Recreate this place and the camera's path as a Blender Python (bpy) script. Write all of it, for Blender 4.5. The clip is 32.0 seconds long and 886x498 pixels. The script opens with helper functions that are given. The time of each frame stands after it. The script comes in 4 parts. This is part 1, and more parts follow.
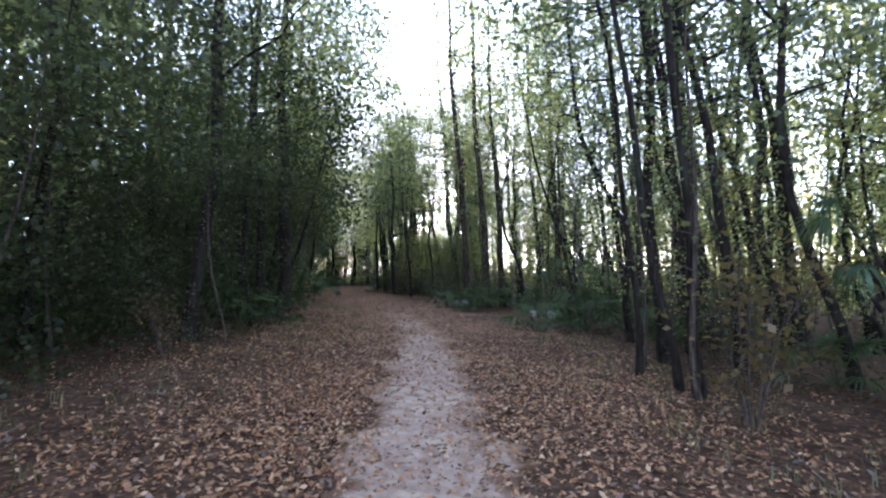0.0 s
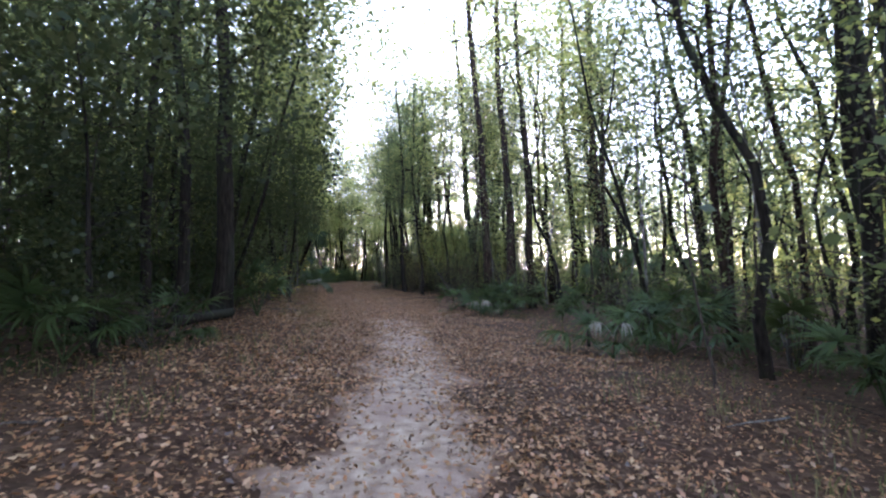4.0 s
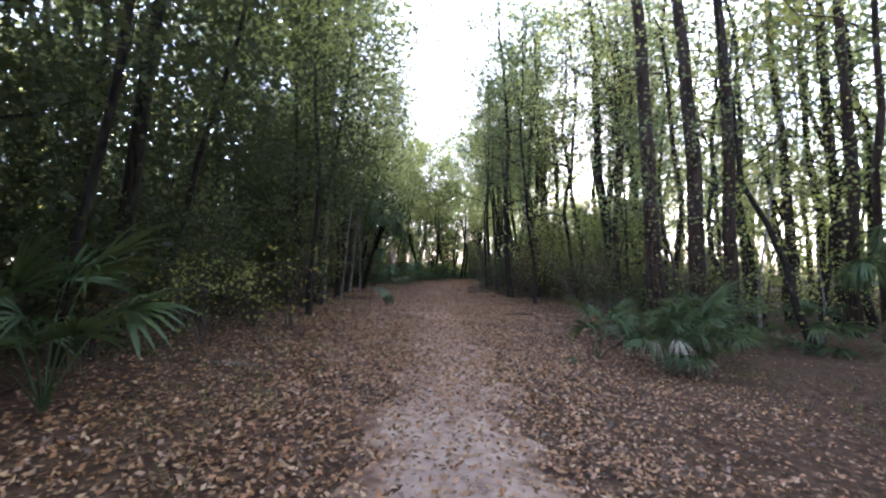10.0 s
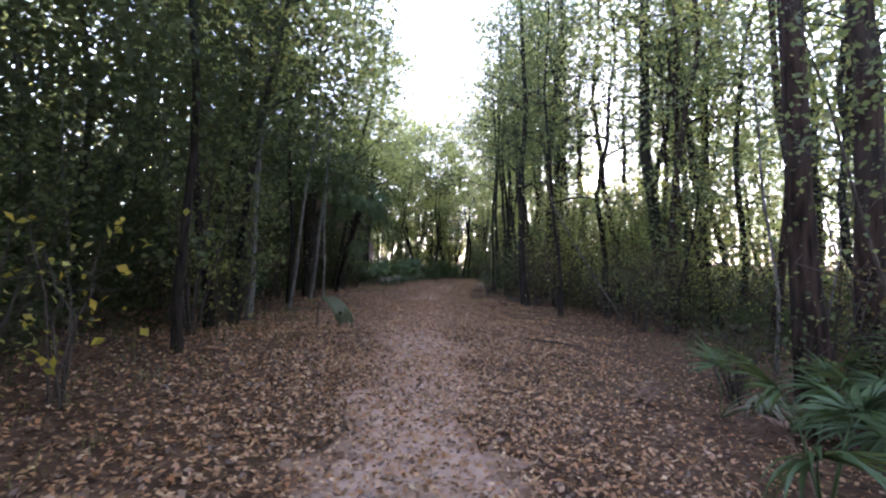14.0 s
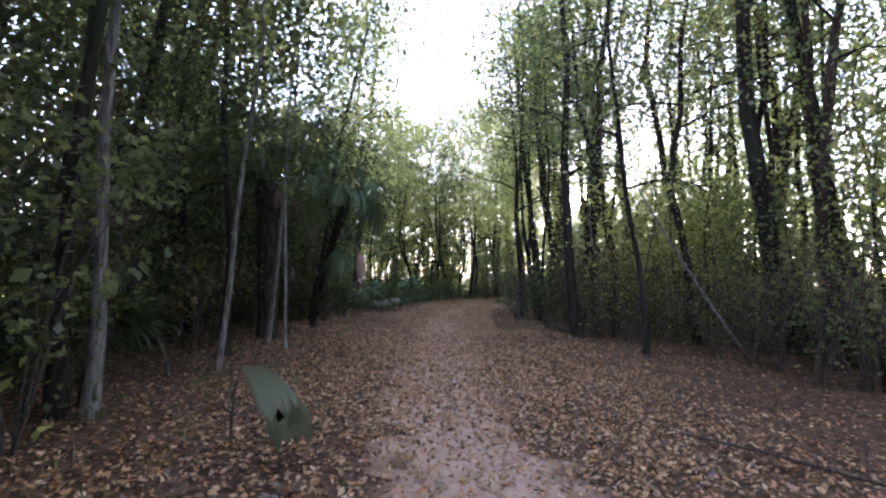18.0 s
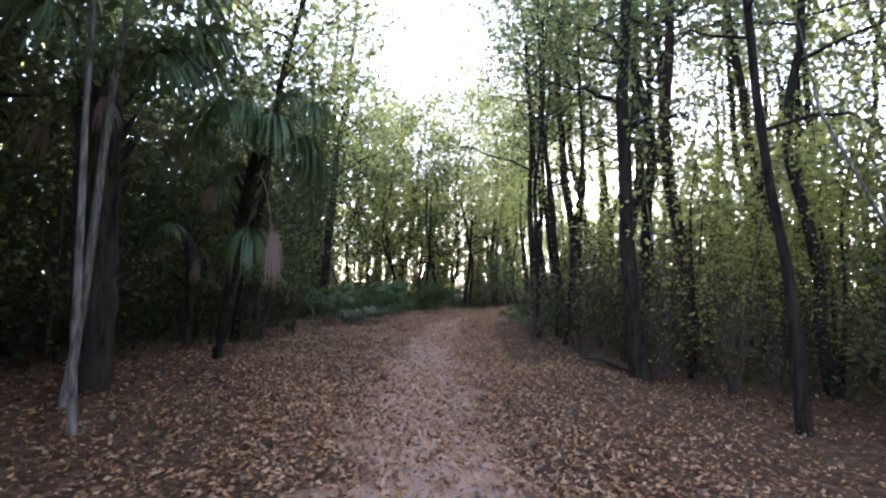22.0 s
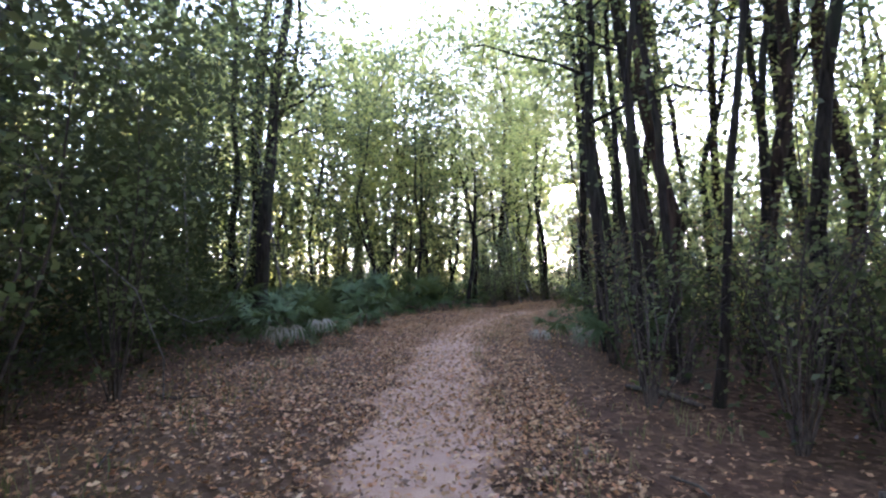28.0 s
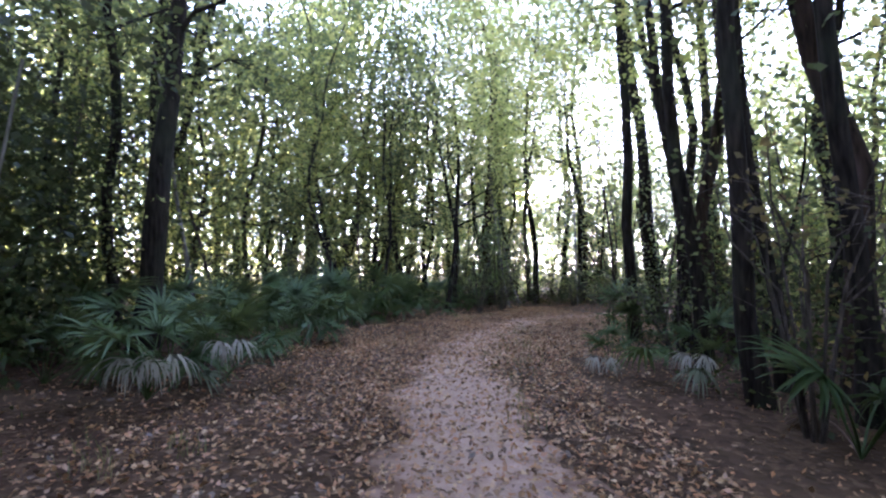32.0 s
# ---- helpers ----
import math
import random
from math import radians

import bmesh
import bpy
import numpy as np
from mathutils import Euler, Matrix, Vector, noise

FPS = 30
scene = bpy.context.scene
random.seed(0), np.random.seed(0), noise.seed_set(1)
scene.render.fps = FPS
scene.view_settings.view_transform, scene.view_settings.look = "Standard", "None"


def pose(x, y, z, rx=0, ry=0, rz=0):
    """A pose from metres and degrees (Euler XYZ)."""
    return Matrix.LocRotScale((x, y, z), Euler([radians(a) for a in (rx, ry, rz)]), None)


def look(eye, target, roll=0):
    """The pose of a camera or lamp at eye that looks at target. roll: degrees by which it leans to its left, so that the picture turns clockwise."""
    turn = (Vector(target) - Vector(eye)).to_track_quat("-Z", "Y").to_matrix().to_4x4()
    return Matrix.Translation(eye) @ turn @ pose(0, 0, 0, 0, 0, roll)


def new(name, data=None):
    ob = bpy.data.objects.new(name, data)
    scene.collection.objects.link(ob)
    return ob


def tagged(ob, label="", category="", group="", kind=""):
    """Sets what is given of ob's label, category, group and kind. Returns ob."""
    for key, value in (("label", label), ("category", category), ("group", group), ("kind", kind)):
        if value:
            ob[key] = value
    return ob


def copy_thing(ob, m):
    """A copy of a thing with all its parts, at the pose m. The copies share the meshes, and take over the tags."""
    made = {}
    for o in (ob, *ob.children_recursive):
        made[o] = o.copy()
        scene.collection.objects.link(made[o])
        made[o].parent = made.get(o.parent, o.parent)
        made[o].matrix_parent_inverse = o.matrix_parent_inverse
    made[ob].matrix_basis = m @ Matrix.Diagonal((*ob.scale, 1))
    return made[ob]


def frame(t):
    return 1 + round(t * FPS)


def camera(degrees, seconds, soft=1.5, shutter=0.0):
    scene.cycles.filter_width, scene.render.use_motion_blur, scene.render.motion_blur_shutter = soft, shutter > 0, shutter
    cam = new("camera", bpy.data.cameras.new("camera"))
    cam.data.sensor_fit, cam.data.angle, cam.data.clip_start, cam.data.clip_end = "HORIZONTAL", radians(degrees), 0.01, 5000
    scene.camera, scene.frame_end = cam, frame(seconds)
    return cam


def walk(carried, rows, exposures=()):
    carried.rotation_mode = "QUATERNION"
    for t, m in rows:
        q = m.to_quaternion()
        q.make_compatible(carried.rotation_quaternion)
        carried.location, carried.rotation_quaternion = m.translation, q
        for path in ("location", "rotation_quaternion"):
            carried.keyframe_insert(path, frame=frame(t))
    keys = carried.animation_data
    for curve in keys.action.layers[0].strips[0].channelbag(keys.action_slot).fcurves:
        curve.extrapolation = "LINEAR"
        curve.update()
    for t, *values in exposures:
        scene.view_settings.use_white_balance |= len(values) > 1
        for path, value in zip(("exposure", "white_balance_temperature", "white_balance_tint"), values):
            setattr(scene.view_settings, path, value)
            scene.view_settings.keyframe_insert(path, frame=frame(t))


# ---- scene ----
# camera and walk
PATH = [
    (0.0, (0.000, 0.000, 1.575), (-0.033, 1.998, 1.668), -0.71),
    (0.5, (0.029, 0.674, 1.553), (-0.015, 2.671, 1.644), -1.13),
    (1.0, (0.034, 1.349, 1.536), (-0.019, 3.346, 1.628), -1.08),
    (1.5, (0.078, 2.003, 1.512), (0.013, 4.000, 1.593), -1.33),
    (2.0, (0.072, 2.688, 1.484), (0.002, 4.685, 1.567), -1.57),
    (2.5, (0.104, 3.351, 1.450), (0.025, 5.347, 1.529), -1.59),
    (3.0, (0.091, 4.003, 1.429), (0.003, 6.000, 1.505), -1.66),
    (3.5, (0.125, 4.636, 1.419), (0.031, 6.633, 1.491), -1.13),
    (5.5, (0.084, 7.364, 1.467), (-0.126, 9.350, 1.576), 0.63),
    (6.0, (-0.000, 8.140, 1.465), (-0.242, 10.122, 1.577), 0.29),
    (6.5, (-0.074, 8.913, 1.468), (-0.327, 10.894, 1.576), 0.51),
    (7.0, (-0.130, 9.691, 1.475), (-0.388, 11.671, 1.583), 0.35),
    (7.5, (-0.201, 10.454, 1.462), (-0.468, 12.433, 1.565), 0.60),
    (8.0, (-0.308, 11.221, 1.464), (-0.610, 13.196, 1.562), 0.62),
    (8.5, (-0.397, 11.943, 1.488), (-0.743, 13.911, 1.570), 0.79),
    (9.0, (-0.529, 12.601, 1.513), (-0.957, 14.554, 1.587), 0.74),
    (9.5, (-0.661, 13.245, 1.513), (-1.173, 15.177, 1.580), 0.16),
    (10.0, (-0.810, 13.931, 1.520), (-1.361, 15.853, 1.577), -0.01),
    (10.5, (-0.942, 14.650, 1.520), (-1.477, 16.577, 1.572), 0.13),
    (11.0, (-1.082, 15.347, 1.519), (-1.623, 17.271, 1.577), 0.07),
    (11.5, (-1.240, 16.007, 1.506), (-1.787, 17.930, 1.561), 0.21),
    (12.0, (-1.416, 16.698, 1.502), (-1.968, 18.620, 1.558), 0.42),
    (12.5, (-1.583, 17.322, 1.506), (-2.136, 19.243, 1.558), 0.51),
    (13.0, (-1.740, 17.937, 1.519), (-2.295, 19.858, 1.568), 0.45),
    (13.5, (-1.916, 18.520, 1.512), (-2.467, 20.443, 1.558), 0.73),
    (14.0, (-2.037, 19.116, 1.525), (-2.601, 21.034, 1.570), 0.92),
    (14.5, (-2.239, 19.725, 1.532), (-2.814, 21.640, 1.575), 1.35),
    (16.5, (-3.539, 22.058, 1.552), (-4.075, 23.983, 1.641), -0.33),
    (17.0, (-3.765, 22.704, 1.551), (-4.302, 24.628, 1.651), -0.71),
    (17.5, (-4.014, 23.356, 1.527), (-4.548, 25.281, 1.635), -0.64),
    (18.0, (-4.220, 24.021, 1.499), (-4.753, 25.945, 1.617), -0.63),
    (18.5, (-4.436, 24.645, 1.473), (-4.970, 26.568, 1.606), -0.26),
    (19.0, (-4.591, 25.274, 1.471), (-5.120, 27.198, 1.613), -0.45),
    (19.5, (-4.776, 25.881, 1.471), (-5.309, 27.803, 1.612), -0.37),
    (20.0, (-4.920, 26.498, 1.468), (-5.450, 28.422, 1.604), -0.13),
    (20.5, (-5.127, 27.065, 1.482), (-5.643, 28.992, 1.615), 0.33),
    (21.0, (-5.235, 27.664, 1.493), (-5.727, 29.597, 1.627), 0.27),
    (21.5, (-5.389, 28.235, 1.502), (-5.884, 30.168, 1.633), 0.11),
    (22.0, (-5.539, 28.817, 1.495), (-6.036, 30.749, 1.631), 0.65),
    (22.5, (-5.705, 29.427, 1.487), (-6.209, 31.357, 1.627), 1.32),
    (23.0, (-5.856, 30.004, 1.475), (-6.374, 31.931, 1.611), 1.53),
    (23.5, (-6.073, 30.585, 1.477), (-6.596, 32.511, 1.607), 1.51),
    (24.0, (-6.275, 31.165, 1.477), (-6.797, 33.092, 1.596), 1.37),
    (24.5, (-6.496, 31.648, 1.493), (-7.019, 33.575, 1.603), 0.92),
    (25.0, (-6.692, 32.150, 1.488), (-7.209, 34.079, 1.590), 0.46),
    (25.5, (-6.906, 32.630, 1.488), (-7.413, 34.562, 1.575), 0.59),
    (27.5, (-7.154, 34.952, 1.562), (-7.663, 36.884, 1.649), -0.80),
    (28.0, (-7.347, 35.526, 1.560), (-7.822, 37.467, 1.656), -1.04),
    (28.5, (-7.548, 36.019, 1.561), (-7.980, 37.968, 1.675), -0.64),
    (29.0, (-7.627, 36.541, 1.534), (-8.051, 38.491, 1.659), -0.02),
    (29.5, (-7.792, 37.095, 1.501), (-8.226, 39.043, 1.626), 0.24),
    (30.0, (-7.969, 37.678, 1.463), (-8.408, 39.625, 1.596), 0.57),
    (30.5, (-8.224, 38.174, 1.443), (-8.671, 40.118, 1.590), 0.66),
    (31.0, (-8.461, 38.671, 1.421), (-8.896, 40.617, 1.571), 0.69),
    (31.5, (-8.741, 39.193, 1.411), (-9.148, 41.146, 1.551), 0.46),
    (32.0, (-8.991, 39.686, 1.391), (-9.299, 41.660, 1.494), -0.35),
]
cam = camera(83.5, 32.0, soft=2.3, shutter=0.2)
walk(cam, [(t, look(eye, target, roll)) for t, eye, target, roll in PATH],
     exposures=[(0.0, 3.95, 5250, 27), (8.0, 4.4, 5500, 28), (16.0, 4.5, 5500, 32), (24.0, 4.85, 5500, 31), (28.0, 5.0, 5300, 31), (32.0, 4.8, 5150, 32)])

# ------------------------------------------------------------------ light
SUN_AZ, SUN_EL = 0.0, 8.7          # degrees from +y, above the horizon
world = bpy.data.worlds.new("evening_sky")
scene.world = world
world.use_nodes = True
wn = world.node_tree
sky = wn.nodes.new("ShaderNodeTexSky")
sky.sky_type, sky.sun_disc = "NISHITA", False
sky.sun_elevation, sky.sun_rotation = radians(SUN_EL), radians(SUN_AZ)
sky.air_density, sky.dust_density, sky.ozone_density = 1.0, 0.3, 1.5
back = wn.nodes["Background"]
back.inputs["Strength"].default_value = 0.12
haze = wn.nodes.new("ShaderNodeHueSaturation")      # thin evening haze: a whiter sky
haze.inputs["Saturation"].default_value = 0.5
wn.links.new(sky.outputs["Color"], haze.inputs["Color"])
wn.links.new(haze.outputs["Color"], back.inputs["Color"])

sun_dir = Vector((math.sin(radians(SUN_AZ)) * math.cos(radians(SUN_EL)),
                  math.cos(radians(SUN_AZ)) * math.cos(radians(SUN_EL)), math.sin(radians(SUN_EL))))
lamp = bpy.data.lights.new("sun", "SUN")
lamp.energy, lamp.angle, lamp.color = 4.0, radians(0.5), (1.0, 0.80, 0.55)
new("sun", lamp).matrix_world = look(sun_dir * 200, (0, 0, 0))




# ------------------------------------------------------------------ materials
def material(name):
    m = bpy.data.materials.new(name)
    m.use_nodes = True
    nt = m.node_tree
    for n in list(nt.nodes):
        nt.nodes.remove(n)
    return m, nt


def node(nt, kind, **values):
    n = nt.nodes.new(kind)
    for k, v in values.items():
        n.inputs[k].default_value = v
    return n


def ramp(nt, source, stops):
    r = nt.nodes.new("ShaderNodeValToRGB")
    while len(r.color_ramp.elements) < len(stops):
        r.color_ramp.elements.new(0.5)
    for e, (p, c) in zip(r.color_ramp.elements, stops):
        e.position, e.color = p, (*c, 1)
    nt.links.new(source, r.inputs["Fac"])
    return r.outputs["Color"]


def mixed(nt, fac, a, b, blend="MIX"):
    m = nt.nodes.new("ShaderNodeMix")
    m.data_type, m.blend_type = "RGBA", blend
    if isinstance(fac, float):
        m.inputs["Factor"].default_value = fac
    else:
        nt.links.new(fac, m.inputs["Factor"])
    for sock, v in ((m.inputs[6], a), (m.inputs[7], b)):
        if isinstance(v, tuple):
            sock.default_value = (*v, 1)
        else:
            nt.links.new(v, sock)
    return m.outputs[2]


def textured(nt, kind, scale, stretch=(1, 1, 1), detail=4.0, coord="Object"):
    tc = nt.nodes.new("ShaderNodeTexCoord")
    mp = nt.nodes.new("ShaderNodeMapping")
    mp.inputs["Scale"].default_value = stretch
    nt.links.new(tc.outputs[coord], mp.inputs["Vector"])
    n = nt.nodes.new(kind)
    n.inputs["Scale"].default_value = scale
    if kind == "ShaderNodeTexNoise":
        n.inputs["Detail"].default_value = detail
    nt.links.new(mp.outputs["Vector"], n.inputs["Vector"])
    return n


def surface(nt, color, rough, bump=None, strength=0.4, distance=0.02, spec=0.3):
    p = nt.nodes.new("ShaderNodeBsdfPrincipled")
    o = nt.nodes.new("ShaderNodeOutputMaterial")
    if isinstance(color, tuple):
        p.inputs["Base Color"].default_value = (*color, 1)
    else:
        nt.links.new(color, p.inputs["Base Color"])
    p.inputs["Roughness"].default_value = rough
    p.inputs["Specular IOR Level"].default_value = spec
    if bump is not None:
        b = nt.nodes.new("ShaderNodeBump")
        b.inputs["Strength"].default_value, b.inputs["Distance"].default_value = strength, distance
        nt.links.new(bump, b.inputs["Height"])
        nt.links.new(b.outputs["Normal"], p.inputs["Normal"])
    nt.links.new(p.outputs["BSDF"], o.inputs["Surface"])
    return p


def bark(name, dark, light, moss, grain=9.0):
    m, nt = material(name)
    ridges = textured(nt, "ShaderNodeTexNoise", grain, (2.2, 2.2, 0.35), 6.0)
    patches = textured(nt, "ShaderNodeTexNoise", 1.1, (1, 1, 0.6), 3.0)
    plates = textured(nt, "ShaderNodeTexVoronoi", grain * 0.8, (1.6, 1.6, 0.35))
    c = ramp(nt, ridges.outputs["Fac"], ((0.34, dark), (0.68, light)))
    spots = ramp(nt, patches.outputs["Fac"], ((0.50, (0, 0, 0)), (0.66, (1, 1, 1))))
    c = mixed(nt, spots, c, mixed(nt, 0.6, c, moss))
    h = mixed(nt, 0.5, ridges.outputs["Fac"], plates.outputs["Distance"])
    surface(nt, c, 0.9, h, 0.8, 0.03, 0.15)
    return m


def foliage(name, stops, glow=0.45, gloss=0.025, sheen=(0.8, 0.85, 0.9)):
    """Thin leaves: diffuse, light let through, a little shine; colours vary from leaf to leaf and from plant to plant."""
    m, nt = material(name)
    g = nt.nodes.new("ShaderNodeNewGeometry")
    oi = nt.nodes.new("ShaderNodeObjectInfo")
    mean = nt.nodes.new("ShaderNodeMath")
    mean.operation = "MULTIPLY_ADD"
    mean.inputs[1].default_value = 0.72
    sub = nt.nodes.new("ShaderNodeMath")
    sub.operation = "MULTIPLY"
    sub.inputs[1].default_value = 0.28
    nt.links.new(oi.outputs["Random"], sub.inputs[0])
    nt.links.new(g.outputs["Random Per Island"], mean.inputs[0])
    nt.links.new(sub.outputs[0], mean.inputs[2])
    c = ramp(nt, mean.outputs[0], stops)
    d = nt.nodes.new("ShaderNodeBsdfDiffuse")
    t = nt.nodes.new("ShaderNodeBsdfTranslucent")
    s = node(nt, "ShaderNodeBsdfGlossy", Roughness=0.38)
    s.inputs["Color"].default_value = (*sheen, 1)
    nt.links.new(c, d.inputs["Color"])
    warm = mixed(nt, 0.35, c, (0.62, 0.62, 0.20), "SCREEN")
    nt.links.new(mixed(nt, 0.5, c, warm), t.inputs["Color"])
    a = node(nt, "ShaderNodeMixShader", Fac=glow)
    b = node(nt, "ShaderNodeMixShader", Fac=gloss)
    nt.links.new(d.outputs[0], a.inputs[1])
    nt.links.new(t.outputs[0], a.inputs[2])
    nt.links.new(a.outputs[0], b.inputs[1])
    nt.links.new(s.outputs[0], b.inputs[2])
    o = nt.nodes.new("ShaderNodeOutputMaterial")
    nt.links.new(b.outputs[0], o.inputs["Surface"])
    return m


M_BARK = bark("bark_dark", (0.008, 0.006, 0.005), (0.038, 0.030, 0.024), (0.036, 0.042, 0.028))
M_PINE = bark("bark_pine", (0.012, 0.008, 0.006), (0.062, 0.040, 0.030), (0.045, 0.040, 0.034), 6.0)
M_PALE = bark("bark_pale", (0.06, 0.055, 0.048), (0.27, 0.25, 0.225), (0.05, 0.052, 0.04), 14.0)
M_TWIG = bark("bark_twig", (0.030, 0.024, 0.019), (0.12, 0.095, 0.075), (0.07, 0.075, 0.055), 20.0)
M_PALMTRUNK = bark("palm_trunk", (0.012, 0.010, 0.008), (0.06, 0.048, 0.037), (0.03, 0.03, 0.025), 7.0)
M_OAK = foliage("leaf_oak", ((0.0, (0.030, 0.048, 0.020)), (0.5, (0.078, 0.110, 0.040)), (0.85, (0.150, 0.172, 0.058)), (1.0, (0.24, 0.20, 0.065))), 0.62)
# yellow-green leaves; the backlight of the low sun is put into the paler colour
M_LIME_BACKLIT = foliage("leaf_lime_backlit", ((0.0, (0.16, 0.19, 0.048)), (0.5, (0.35, 0.37, 0.088)), (0.85, (0.50, 0.46, 0.12)), (1.0, (0.58, 0.41, 0.10))), 0.8)
# leaf colours near black: the thicket's shade is put into them
M_SHRUB_SHADE = foliage("leaf_shrub_shade", ((0.0, (0.010, 0.018, 0.008)), (0.5, (0.024, 0.038, 0.014)), (0.9, (0.060, 0.068, 0.026)), (1.0, (0.13, 0.095, 0.04))), 0.35, 0.015)
M_RUST = foliage("leaf_rust", ((0.0, (0.06, 0.045, 0.018)), (0.5, (0.13, 0.085, 0.03)), (0.9, (0.20, 0.12, 0.04)), (1.0, (0.12, 0.13, 0.04))), 0.45)
M_YELLOW = foliage("leaf_yellow", ((0.0, (0.20, 0.20, 0.03)), (0.5, (0.42, 0.33, 0.03)), (1.0, (0.55, 0.34, 0.03))), 0.5)
M_PALM = foliage("palm_blade", ((0.0, (0.010, 0.024, 0.008)), (0.5, (0.028, 0.054, 0.016)), (1.0, (0.085, 0.115, 0.032))), 0.35, 0.06, (0.62, 0.80, 0.58))
M_DEAD = foliage("palm_dead", ((0.0, (0.10, 0.060, 0.045)), (0.5, (0.20, 0.125, 0.095)), (1.0, (0.34, 0.26, 0.20))), 0.2, 0.03)
M_GREY = foliage("palm_grey", ((0.0, (0.085, 0.095, 0.052)), (0.6, (0.130, 0.140, 0.080)), (1.0, (0.20, 0.20, 0.125))), 0.15, 0.03)
M_GRASS = foliage("grass_blade", ((0.0, (0.05, 0.075, 0.02)), (0.6, (0.12, 0.125, 0.04)), (1.0, (0.25, 0.20, 0.09))), 0.35)
M_LITTER = foliage("fallen_leaf", ((0.0, (0.040, 0.021, 0.010)), (0.20, (0.12, 0.060, 0.027)), (0.45, (0.32, 0.180, 0.076)), (0.62, (0.36, 0.155, 0.058)),
                                   (0.80, (0.48, 0.315, 0.165)), (0.94, (0.62, 0.47, 0.30)), (1.0, (0.30, 0.28, 0.09))), 0.12, 0.06)
M_STRAW = foliage("palm_straw", ((0.0, (0.17, 0.15, 0.105)), (0.5, (0.27, 0.245, 0.185)), (1.0, (0.38, 0.355, 0.28))), 0.25, 0.04)



def ground_material():
    m, nt = material("forest_floor")
    big = textured(nt, "ShaderNodeTexNoise", 0.35, detail=5.0)
    fine = textured(nt, "ShaderNodeTexNoise", 22.0, detail=6.0)
    flakes = textured(nt, "ShaderNodeTexVoronoi", 13.0)
    c = ramp(nt, flakes.outputs["Color"], ((0.15, (0.018, 0.011, 0.007)), (0.5, (0.070, 0.042, 0.025)), (0.85, (0.17, 0.108, 0.066))))
    c = mixed(nt, ramp(nt, fine.outputs["Fac"], ((0.35, (0, 0, 0)), (0.65, (1, 1, 1)))), c, (0.065, 0.037, 0.024))
    c = mixed(nt, ramp(nt, big.outputs["Fac"], ((0.45, (0, 0, 0)), (0.7, (0.6, 0.6, 0.6)))), c, (0.075, 0.052, 0.030))
    surface(nt, c, 0.95, mixed(nt, 0.5, flakes.outputs["Distance"], fine.outputs["Fac"]), 0.7, 0.03, 0.1)
    return m


def trail_material():
    m, nt = material("sandy_trail")
    big = textured(nt, "ShaderNodeTexNoise", 0.9, detail=4.0)
    mid = textured(nt, "ShaderNodeTexNoise", 7.0, detail=6.0)
    fine = textured(nt, "ShaderNodeTexNoise", 90.0, detail=4.0)
    c = ramp(nt, mid.outputs["Fac"], ((0.30, (0.20, 0.130, 0.080)), (0.52, (0.42, 0.312, 0.212)), (0.72, (0.57, 0.460, 0.330))))
    c = mixed(nt, ramp(nt, big.outputs["Fac"], ((0.42, (0, 0, 0)), (0.68, (0.75, 0.75, 0.75)))), c, (0.29, 0.190, 0.140))
    tc = nt.nodes.new("ShaderNodeTexCoord")
    sep = nt.nodes.new("ShaderNodeSeparateXYZ")
    nt.links.new(tc.outputs["Object"], sep.inputs[0])
    along = nt.nodes.new("ShaderNodeMapRange")
    along.inputs["From Min"].default_value, along.inputs["From Max"].default_value = 15.0, 24.0
    along.inputs["To Max"].default_value = 0.85
    nt.links.new(sep.outputs["Y"], along.inputs["Value"])
    c = mixed(nt, along.outputs[0], c, mixed(nt, mid.outputs["Fac"], (0.26, 0.150, 0.105), (0.49, 0.320, 0.230)))
    c = mixed(nt, 0.25, c, ramp(nt, fine.outputs["Fac"], ((0.3, (0.12, 0.09, 0.075)), (0.7, (0.55, 0.48, 0.44)))))
    at = nt.nodes.new("ShaderNodeAttribute")
    at.attribute_name = "edge"
    wear = nt.nodes.new("ShaderNodeMath")
    wear.operation = "ADD"
    nt.links.new(at.outputs["Fac"], wear.inputs[0])
    patchy = textured(nt, "ShaderNodeTexNoise", 3.0, detail=5.0)
    nt.links.new(patchy.outputs["Fac"], wear.inputs[1])
    c = mixed(nt, ramp(nt, wear.outputs[0], ((0.74, (0, 0, 0)), (0.98, (1, 1, 1)))), c, (0.15, 0.090, 0.058))
    surface(nt, c, 0.95, mixed(nt, 0.35, mid.outputs["Fac"], fine.outputs["Fac"]), 0.6, 0.035, 0.1)
    return m


M_GROUND, M_TRAIL = ground_material(), trail_material()


# ------------------------------------------------------------------ mesh helpers
def mesh_of(name, verts, faces, mat, smooth=False):
    verts = np.asarray(verts, float)
    faces = np.asarray(faces, int)
    me = bpy.data.meshes.new(name)
    k = faces.shape[1]
    me.vertices.add(len(verts))
    me.vertices.foreach_set("co", verts.ravel())
    me.loops.add(faces.size)
    me.loops.foreach_set("vertex_index", faces.ravel())
    me.polygons.add(len(faces))
    me.polygons.foreach_set("loop_start", np.arange(len(faces)) * k)
    me.update(calc_edges=True)
    if smooth:
        me.polygons.foreach_set("use_smooth", np.ones(len(faces), bool))
    me.materials.append(mat)
    return me


def join(pieces):
    """Joins pairs of vertices and faces with four corners each."""
    vs, fs, n = [], [], 0
    for v, f in pieces:
        vs.append(np.asarray(v, float))
        fs.append(np.asarray(f, int) + n)
        n += len(v)
    return np.concatenate(vs), np.concatenate(fs)


